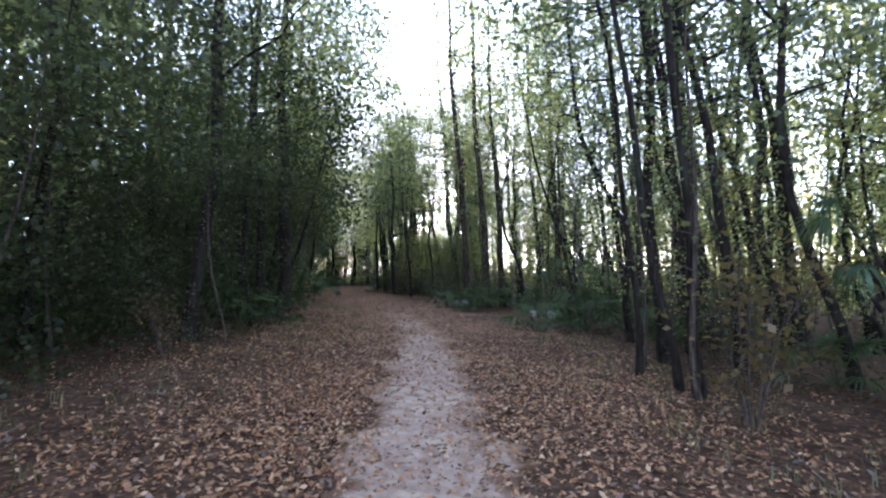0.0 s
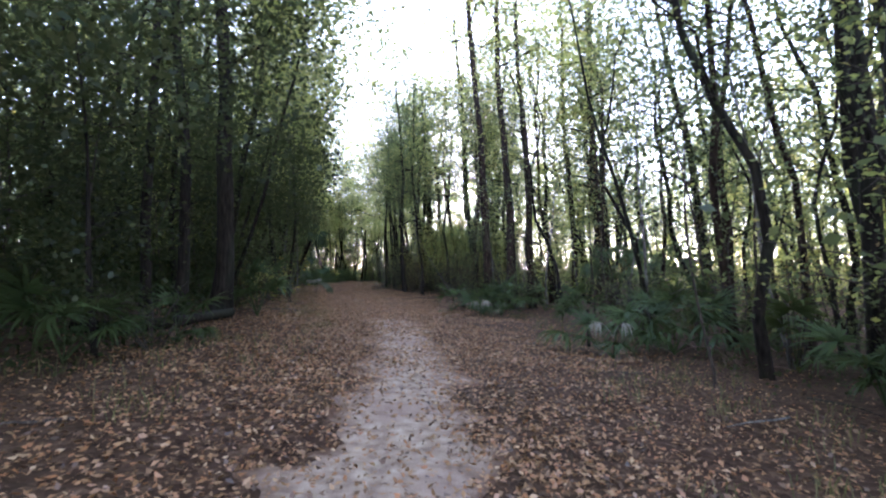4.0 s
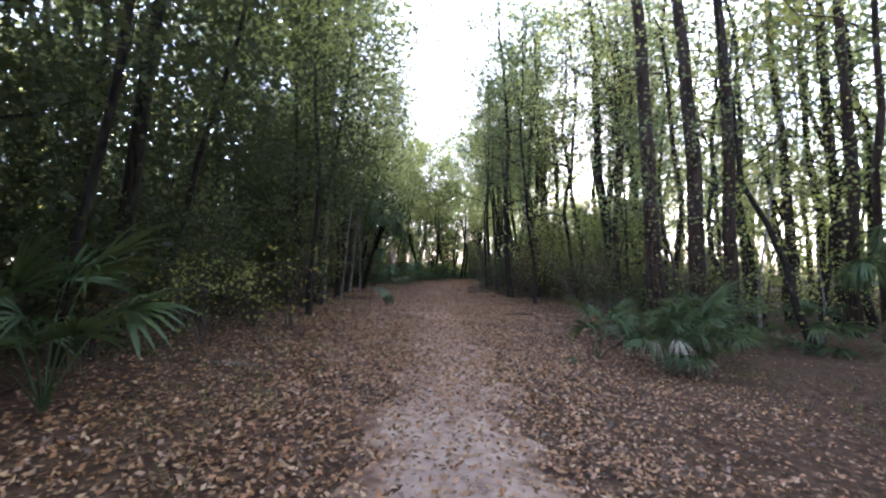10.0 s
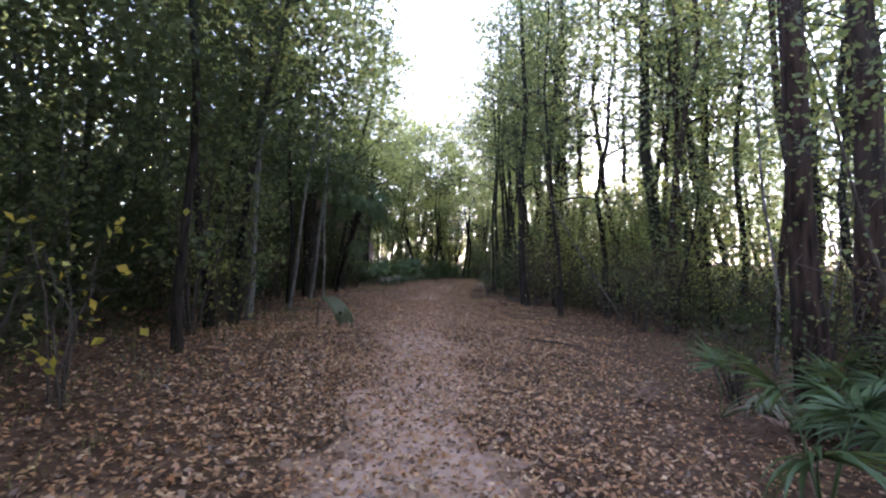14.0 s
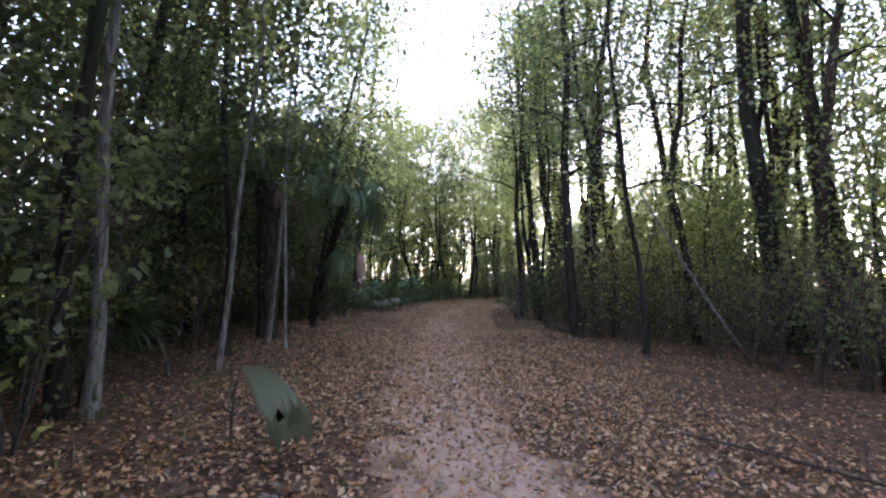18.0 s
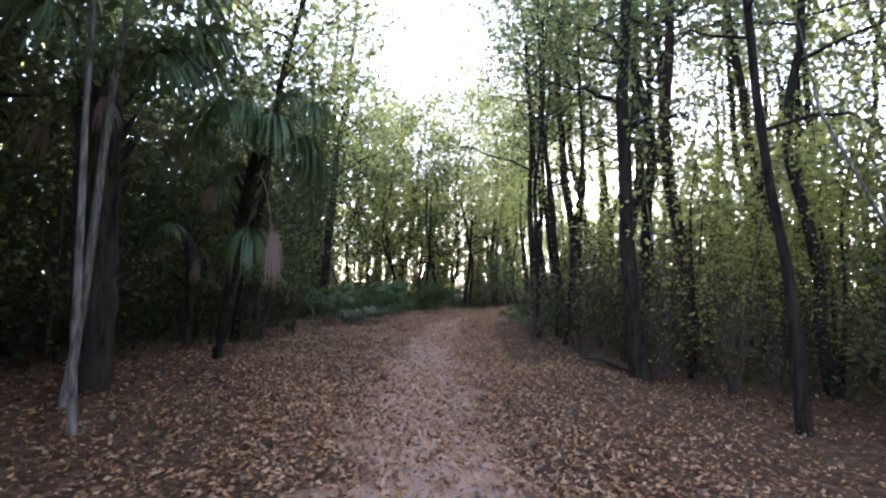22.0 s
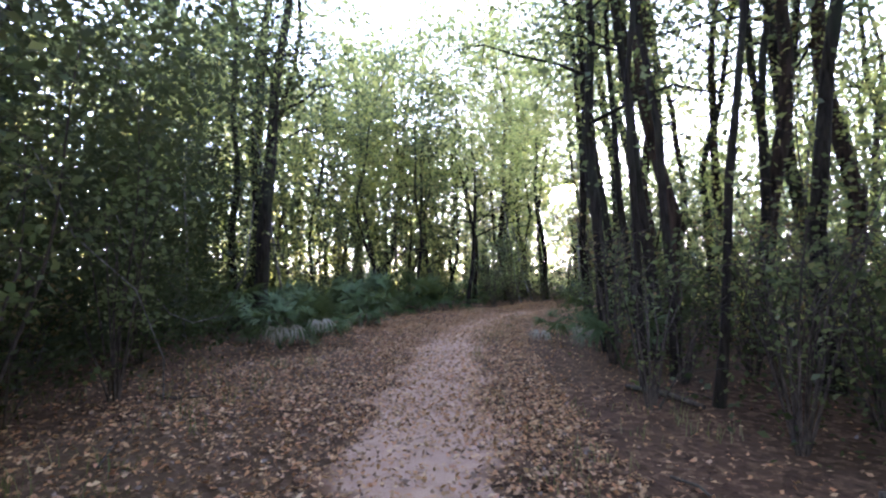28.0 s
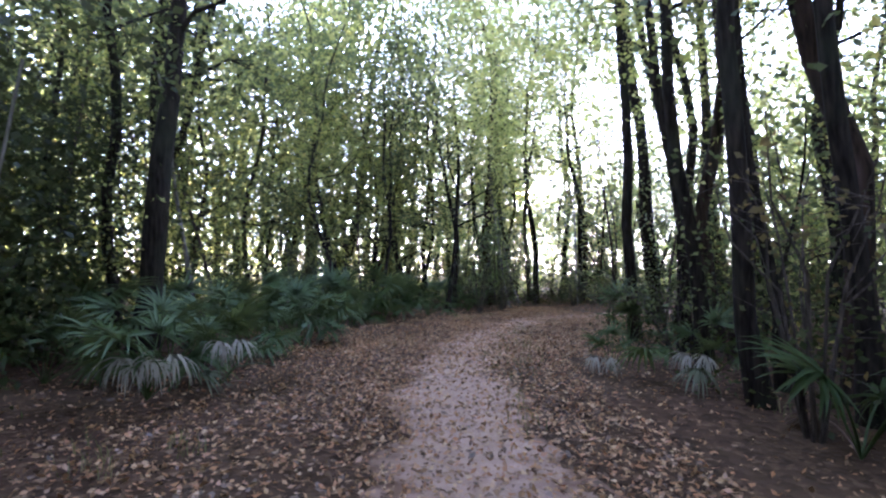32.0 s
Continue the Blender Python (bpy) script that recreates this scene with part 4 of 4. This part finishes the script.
for n, (x, y) in enumerate(free_places(34, 0.4, 3.0, 1.25, 530, (-18, -10.5), (44.5, 60), bank=False) + free_places(14, 0.3, 7, 1.6, 531, (0.5, 14), (20, 38))
                           + free_places(8, 0.4, 4, 1.6, 532, (-9, -3), (4, 27)) + free_places(6, 1.6, 5, 1.6, 533, (4, 9), (7, 18))):
    palmetto(x, y, 540 + n, 9, 0.8 + 0.35 * (n % 3) / 2, n % 2)
cabbage_palm(-10.65, 33.2, 602, 3.3, 0.21, 16, 4, 1.05, "cabbage palm with a dark thick trunk and broad fans")
LONG = frond_mesh("frond", M_PALM, 426, 0.75, 0.90, 0.5, 2.0, 2.2, 0.25, 34)
HUNG = frond_mesh("dead_frond", M_DEAD, 427, 1.35, 0.85, -0.55, 0.6, 2.6, 0.55, 22)
drooping = cabbage_palm(-11.05, 35.75, 603, 2.9, 0.09, 4, 1, 0.8, "leaning cabbage palm with long drooping fans and a hanging dead leaf", (1.55, -1.3))
for turn, tip, size in ((-42, 0, 1.05), (-75, -12, 1.0), (-10, 10, 0.95), (-120, 5, 0.95), (20, 25, 0.9)):
    part("frond", LONG, drooping, "fan leaf drooping in long threads").matrix_basis = pose(1.55, -1.3, 2.9, 0, tip, turn) @ Matrix.Diagonal((size, size, size, 1))
part("dead_frond", HUNG, drooping, "hanging withered reddish-brown fan leaf").matrix_basis = pose(1.5, -1.25, 2.65, 0, 0, -47)
part("frond", LONG, drooping, "fan leaf drooping in long threads").matrix_basis = pose(1.1, -0.9, 1.75, 0, 12, -52)
cabbage_palm(-12.4, 36.6, 604, 2.2, 0.07, 4, 6, 0.8, "small cabbage palm with hanging dead leaves")
cabbage_palm(4.72, 5.4, 601, 1.75, 0.11, 9, 3, 0.72, "young cabbage palm with broad fans beside the trail")
cabbage_palm(6.3, 27.6, 605, 1.5, 0.15, 16, 3, 1.05)
cabbage_palm(8.3, 28.2, 606, 2.0, 0.15, 16, 3, 1.05)


# ------------------------------------------------------------------ fallen wood, vines, grass
def rod(name, pts, radii, mat, label, category, sides=6, seed=1, smooth=True):
    rng = np.random.default_rng(seed)
    pts = np.array(pts, float)
    pts[:, 2] += ground_heights(pts[:, :2])
    base = Vector((*pts[0][:2], 0))
    v, f = tube(pts - np.array(base), radii, sides, 0.04, rng)
    ob = new(name, mesh_of(name, v, f, mat, smooth))
    ob.location = base
    return tagged(ob, label, category)


rod("fallen_log", [(-6.3, 12.9, 0.12), (-5.45, 13.3, 0.13), (-5.3, 14.6, 0.14), (-5.2, 16.0, 0.16)], [0.10, 0.11, 0.11, 0.09], M_BARK, "dark fallen log lying in the shade", "log", 9)
rod("stump", [(2.52, 15.8, -0.05), (2.53, 15.8, 0.4), (2.50, 15.78, 0.72), (2.51, 15.78, 0.80)], [0.04, 0.032, 0.03, 0.018], M_BARK, "thin broken dark stump", "stump", 7)
rod("leaning_sapling", [(-0.98, 35.28, 0.0), (-1.8, 34.95, 1.2), (-2.5, 34.7, 2.4), (-3.1, 34.5, 3.5), (-3.3, 34.4, 4.4)], [0.028, 0.024, 0.02, 0.014, 0.006], M_PALE, "pale bare sapling leaning far over", "sapling", 6)
rod("fallen_branch", [(-5.3, 39.6, 0.05), (-4.95, 39.2, 0.10), (-4.5, 38.7, 0.07), (-4.2, 38.4, 0.05)], [0.03, 0.045, 0.045, 0.03], M_TWIG, "brown fallen branch at the foot of a tree", "branch", 6)
rod("fallen_branch", [(-6.6, 42.6, 0.04), (-6.2, 42.0, 0.08), (-5.9, 41.6, 0.05)], [0.03, 0.04, 0.03], M_TWIG, "short fallen branch by the trail", "branch", 6)
rod("fallen_branch", [(-3.3, 29.6, 0.04), (-2.7, 28.8, 0.12), (-2.2, 28.0, 0.20), (-1.9, 27.4, 0.05)], [0.012, 0.016, 0.014, 0.008], M_TWIG, "thin dead branch lying on the leaves", "branch", 5)
rod("hanging_vine", [(-13.9, 41.6, 2.4), (-13.5, 41.75, 1.35), (-13.15, 41.85, 0.9), (-12.83, 41.95, 0.74), (-12.4, 42.05, 0.85), (-12.05, 42.1, 1.45), (-11.95, 42.2, 2.6)],
    [0.010] * 7, M_PALE, "thin pale vine hanging in a loop", "vine", 5)
rod("hanging_vine", [(-12.6, 39.4, 2.8), (-12.4, 39.7, 1.9), (-12.0, 40.1, 1.3), (-11.9, 40.4, 0.5), (-12.0, 40.5, 0.0)], [0.009] * 5, M_PALE, "thin pale vine trailing to the ground", "vine", 5)

# dead sticks lying about under the edge of the trees
rng = np.random.default_rng(92)
for x, y in free_places(34, -0.9, 1.6, 0.8, 710, (-14, 5), (3, 50)):
    a, n = rng.uniform(0, 6.28), rng.uniform(0.35, 1.1)
    q = [(x + n * f * math.cos(a) + rng.normal(0, 0.04), y + n * f * math.sin(a) + rng.normal(0, 0.04)) for f in (-0.5, -0.15, 0.2, 0.5)]
    r = rng.uniform(0.007, 0.018)
    rod("fallen_stick", [(u, w, 0.02 + rng.uniform(0, 0.05)) for u, w in q], [r, r * 0.9, r * 0.7, r * 0.35], (M_TWIG, M_PALE)[int(rng.random() < 0.3)],
        "thin dead stick lying on the leaves", "stick", 5)

# a grey-green fan leaf, bent over beside the path
def folded_blade(seed, ribs=29, steps=12, length=0.95, spread=0.34):
    """A pleated fan that hangs over from the top of its stalk, its tips split and ragged."""
    rng = np.random.default_rng(seed)
    v, f = [], []
    ends = rng.uniform(0.82, 1.05, ribs)
    for k in range(ribs):
        a = 2 * k / (ribs - 1) - 1
        x, z = 0.12, 0.62
        for n in range(steps):
            q = n / (steps - 1) * (ends[k] if k % 2 == 0 else ends[k] * 0.86)
            turn = 0.35 - 1.55 * q
            if n:
                x += math.cos(turn) * length * ends[k] / (steps - 1) * (1 - 0.25 * abs(a))
                z += math.sin(turn) * length * ends[k] / (steps - 1)
            y = a * spread * 0.5 * math.sin(min(q * 1.9, 1.57)) + (0.012 * rng.normal() if n > steps - 4 else 0)
            pleat = 0.022 * (1 if k % 2 else -1) * min(q * 3, 1)
            v.append((x + 0.10 * abs(a) * q, y, max(z - 0.8 * abs(y) + pleat, 0.01)))
    for k in range(ribs - 1):
        for n in range(steps - 1):
            if n < steps - 3 or k % 2 == 0:
                b = k * steps + n
                f.append([b, b + 1, b + steps + 1, b + steps])
    return mesh_of("blade", np.array(v), f, M_GREY)


t = thing("fallen_frond", -6.85, 27.45, "bent grey-green withered palm leaf beside the path", "palm leaf")
t.matrix_basis = pose(-6.95, 27.45, ground_z(-6.95, 27.45), 0, 0, -18)
part("stalk", mesh_of("stalk", *tube([(0, 0, -0.03), (0.02, 0, 0.25), (0.05, 0.01, 0.48), (0.12, 0.01, 0.62)], [0.014, 0.012, 0.010, 0.008], 6), M_TWIG, True), t)
part("blade", folded_blade(431), t, "drooping grey-green pleated blade")

# grass and small green sprouts at the edges of the clearing
rng = np.random.default_rng(77)
gp = np.array(free_places(700, -1.3, 1.5, 0.12, 701, (-15, 5), (1, 56)))
n_each = 9
c = np.repeat(gp, n_each, 0) + rng.normal(0, 0.09, (len(gp) * n_each, 2))
z = ground_heights(c)
a = rng.uniform(0, 6.28, len(c))
hgt = rng.uniform(0.05, 0.20, len(c))
b0 = np.column_stack([c, z])
sd = np.column_stack([np.cos(a), np.sin(a), 0 * a]) * 0.004
bend = np.column_stack([np.cos(a + 1.5), np.sin(a + 1.5), 0 * a]) * (hgt * 0.6)[:, None]
mid = b0 + bend * 0.35 + np.column_stack([0 * a, 0 * a, hgt * 0.65])
top = b0 + bend + np.column_stack([0 * a, 0 * a, hgt])
v = np.stack([b0 - sd, b0 + sd, mid + sd * 0.8, mid - sd * 0.8, top + sd * 0.1, top - sd * 0.1], 1).reshape(-1, 3)
k = np.arange(len(c))[:, None] * 6
f = np.concatenate([k + np.array([[0, 1, 2, 3]]), k + np.array([[3, 2, 4, 5]])])
tagged(new("grass", mesh_of("grass", v, f, M_GRASS)), "sparse green and straw-coloured grass at the clearing's edge", "grass", kind="stuff")

# the tangle of low growth at the clearing's edge and farther in
def out_of_lanes(c, reach=0.45):
    """False for places that stand in the low sun's way."""
    ok = np.ones(len(c), bool)
    for x0, y0 in LANES:
        ray = 1.5 + 0.153 * (c[:, 1] - y0)
        far = np.clip(c[:, 1] - y0, 0, 90)
        ok &= ~((c[:, 1] > y0 + 3) & (((c[:, 0] - x0) / (reach + 0.004 * far)) ** 2 + ((c[:, 2] - ray) / (0.35 + 0.009 * far)) ** 2 < 1))
    return ok


def tangle(name, mat, label, seed, knots, count, box, lo, hi, side, top, size, thick=(0.5, 0.5, 0.38), low=0.0):
    """Loose clumps of leaves between lo and hi metres outside the clearing, up to top high; side -1 or 1, 0 for both."""
    rng = np.random.default_rng(seed)
    xy = np.column_stack([rng.uniform(box[0], box[1], knots * 8), rng.uniform(box[2], box[3], knots * 8)])
    b, d = beyond_edge(xy), off_trail(xy)[0]
    clear = np.zeros(len(xy), bool)
    for x0, y0, r in KEEP_CLEAR:
        clear |= (xy[:, 0] - x0) ** 2 + (xy[:, 1] - y0) ** 2 < r * r
    clear |= (xy[:, 0] < -11) & (xy[:, 1] > 43.5) & (xy[:, 1] < 58) & (b < 2.6)
    xy = xy[(b > lo) & (b < hi) & (d * side >= 0) & ~clear][:knots]
    k = np.column_stack([xy, low + (top - low) * rng.random(len(xy)) ** 1.3])
    c = k[rng.integers(0, len(k), count)] + rng.normal(0, 1, (count, 3)) * np.array(thick)
    c = c[(c[:, 2] > 0.05) & out_of_lanes(c)]
    c = c[beyond_edge(c[:, :2]) > lo - 0.4]
    c[:, 2] += ground_heights(c[:, :2])
    return tagged(new(name, mesh_of(name, *leaves(c, size, rng), mat)), label, "foliage", kind="stuff")


# much of the gloom between the trees is in the dark leaf colour
tangle("undergrowth", M_SHRUB_SHADE, "tangled green undergrowth deep in the wood, its leaves coloured dark for shade", 66, 2200, 56000, (-32, -4, -8, 50), 3.2, 22, -1, 3.8, 0.19)
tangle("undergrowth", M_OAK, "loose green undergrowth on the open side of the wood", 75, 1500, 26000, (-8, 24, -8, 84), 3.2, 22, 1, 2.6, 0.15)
tangle("undergrowth", M_SHRUB_SHADE, "low leafy growth at the edge of the clearing, coloured dark for shade", 67, 1500, 56000, (-20, -3, -2, 66), 0.6, 4.2, -1, 1.8, 0.10, (0.28, 0.28, 0.22))
tangle("undergrowth", M_SHRUB_SHADE, "sparse low leafy growth beside the trail", 76, 700, 20000, (-8, 12, -2, 66), 0.8, 4.2, 1, 1.5, 0.09, (0.28, 0.28, 0.22))
tangle("thicket", M_SHRUB_SHADE, "thicket close behind the edge of the clearing, coloured dark for shade", 71, 1500, 62000, (-22, -4, -4, 44), 1.3, 5.0, -1, 4.2, 0.125, (0.42, 0.42, 0.35))
tangle("thicket", M_OAK, "green thicket behind the palmettos", 72, 900, 30000, (-26, -10, 40, 66), 3.0, 10.0, -1, 4.5, 0.13, (0.5, 0.5, 0.4))
# these pale leaves carry the sun's glow from behind in their colour
tangle("thicket", M_LIME_BACKLIT, "yellow-green foliage behind the palmettos, coloured pale as if backlit", 77, 1300, 62000, (-26, -6, 47, 74), 2.4, 14.0, -1, 9.0, 0.12, (0.6, 0.6, 0.45), 0.6)
tangle("thicket", M_SHRUB_SHADE, "thicket between the trunks at the bend, coloured dark for shade", 73, 300, 8000, (-6, 4, 38, 56), 0.7, 4.5, 1, 2.0, 0.11, (0.35, 0.35, 0.3))
tangle("thicket", M_SHRUB_SHADE, "dense green foliage behind the first trees, coloured dark for shade", 68, 1500, 60000, (-34, -6, -6, 45), 3.0, 17, -1, 5.2, 0.17, (0.6, 0.6, 0.45), 0.4)
tangle("thicket", M_LIME_BACKLIT, "low foliage on the open side of the wood, coloured pale as if backlit", 70, 800, 20000, (-6, 32, -4, 76), 5.0, 26, 1, 5.0, 0.14, (0.7, 0.7, 0.45), 1.0)
tangle("thicket", M_LIME_BACKLIT, "yellow-green foliage between the far trunks, coloured pale as if backlit", 83, 900, 34000, (-7, 18, 28, 74), 2.5, 16, 1, 8.5, 0.13, (0.7, 0.7, 0.5), 0.8)
tangle("canopy", M_OAK, "leafy canopy high over the wood", 69, 700, 15000, (-36, -6, -8, 76), 4.5, 26, -1, 9.5, 0.22, (0.7, 0.7, 0.45), 3.5)
tangle("canopy", M_OAK, "dark leafy roof of branches beside the trail", 78, 500, 9000, (-24, 0, -8, 44), 0.0, 7.0, -1, 12.5, 0.14, (0.7, 0.7, 0.4), 6.0)
tangle("canopy", M_OAK, "open leafy roof of branches over the low side of the wood", 79, 300, 5000, (-6, 16, -8, 44), 0.8, 8.0, 1, 13.5, 0.13, (0.7, 0.7, 0.4), 7.5)
tangle("overhang", M_SHRUB_SHADE, "low leafy boughs hanging out over the edge of the clearing", 81, 780, 44000, (-18, 0, 4, 46), -1.1, 3.0, -1, 6.0, 0.105, (0.45, 0.45, 0.22), 2.9)
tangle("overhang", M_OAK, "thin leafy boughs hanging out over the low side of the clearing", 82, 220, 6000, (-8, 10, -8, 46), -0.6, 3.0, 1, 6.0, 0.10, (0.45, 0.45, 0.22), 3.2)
# the bank's shade is coloured into these leaves
tangle("thicket", M_SHRUB_SHADE, "thicket on the shaded bank behind the palmettos, the shade in its dark leaves", 84, 800, 34000, (-26, -11, 34, 49), 1.6, 6.0, -1, 5.0, 0.13, (0.45, 0.45, 0.4))
tangle("thicket", M_SHRUB_SHADE, "dense growth on the shaded bank, the shade in its dark leaves", 87, 200, 8000, (-19, -12, 43, 47), 0.8, 5.5, -1, 4.0, 0.12, (0.4, 0.4, 0.35), 0.2)
# boughs over the trail: light through the leaves is part of the lime colour
tangle("canopy", M_LIME_BACKLIT, "yellow-green boughs arching out over the trail", 85, 560, 26000, (-16, 0, 12, 46), -2.3, 0.8, -1, 12.0, 0.095, (0.5, 0.5, 0.3), 5.5)
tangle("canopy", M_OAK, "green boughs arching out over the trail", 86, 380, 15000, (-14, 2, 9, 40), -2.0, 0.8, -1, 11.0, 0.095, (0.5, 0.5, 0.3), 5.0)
tangle("canopy", M_LIME_BACKLIT, "leafy sprays reaching in over the trail, coloured pale as if backlit", 74, 620, 32000, (-14, 6, 8, 60), -1.5, 2.0, 0, 13.0, 0.08, (0.6, 0.6, 0.35), 7.0)
tangle("canopy", M_LIME_BACKLIT, "leafy boughs closing over the far bend of the trail, coloured pale as if backlit", 80, 620, 30000, (-20, 0, 44, 68), -5.0, 4.0, 0, 12.5, 0.12, (0.7, 0.7, 0.4), 5.0)

# far woods, all round
rng = np.random.default_rng(88)
wood, crown = [], []
for n in range(1000):
    a, d = rng.uniform(0, 6.283), 36 + 44 * rng.random() ** 1.5
    p = np.array([-5 + d * math.sin(a), 28 + d * 1.05 * math.cos(a), 0.0])
    p[2] = ground_z(p[0], p[1])
    h = rng.uniform(7, 16)
    if beyond_edge(p[None, :2])[0] < 3:
        continue
    if all(abs(p[0] - x0) > 1.3 for x0, y0 in LANES):
        wood.append(tube(np.array([p, p + np.array([rng.normal(0, 0.4), 0, h * 0.5]), p + np.array([rng.normal(0, 0.6), 0, h])]), [0.12, 0.09, 0.03], 4))
    m = int(20 * h)
    knots = p + np.column_stack([rng.normal(0, 1.4, 18), rng.normal(0, 1.4, 18), h * rng.uniform(0.0, 1, 18) ** 1.05])
    cc = knots[rng.integers(0, 18, m)] + rng.normal(0, 0.55, (m, 3))
    cc = cc[(cc[:, 2] > 0.1) & out_of_lanes(cc, 0.5)]
    crown.append(leaves(cc, 0.27, rng, 0.5, 0.38))
for n in range(3600):
    a, d = rng.uniform(0, 6.283), rng.uniform(27, 58)
    p = np.array([-5 + d * math.sin(a), 28 + d * 1.15 * math.cos(a), 0.0])
    p[2] = ground_z(p[0], p[1])
    if beyond_edge(p[None, :2])[0] < 8:
        continue
    cc = p + np.column_stack([rng.normal(0, 0.9, 34), rng.normal(0, 0.9, 34), rng.random(34) ** 1.2 * rng.uniform(1.5, 7.5)])
    crown.append(leaves(cc[out_of_lanes(cc)], 0.28, rng, 0.5, 0.38))
far = thing("far_woods", 0, 0, "distant trees closing the view all round", "woods", kind="stuff", z=0)
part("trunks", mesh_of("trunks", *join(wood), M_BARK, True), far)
part("crowns", mesh_of("crowns", *join(crown), M_LIME_BACKLIT), far)

# the sun itself, low behind the trees
m, nt = material("sun_glow")
e = node(nt, "ShaderNodeEmission", Strength=60.0)
e.inputs["Color"].default_value = (1.0, 0.86, 0.62, 1)
nt.links.new(e.outputs[0], nt.nodes.new("ShaderNodeOutputMaterial").inputs["Surface"])
bm = bmesh.new()
bmesh.ops.create_icosphere(bm, subdivisions=3, radius=1500 * math.tan(radians(1.0)))
me = bpy.data.meshes.new("sun_disc")
bm.to_mesh(me)
me.materials.append(m)
disc = new("sun_disc", me)
disc.location = sun_dir * 1500
tagged(disc, "low glowing evening sun behind the trees", "sun", kind="structure")
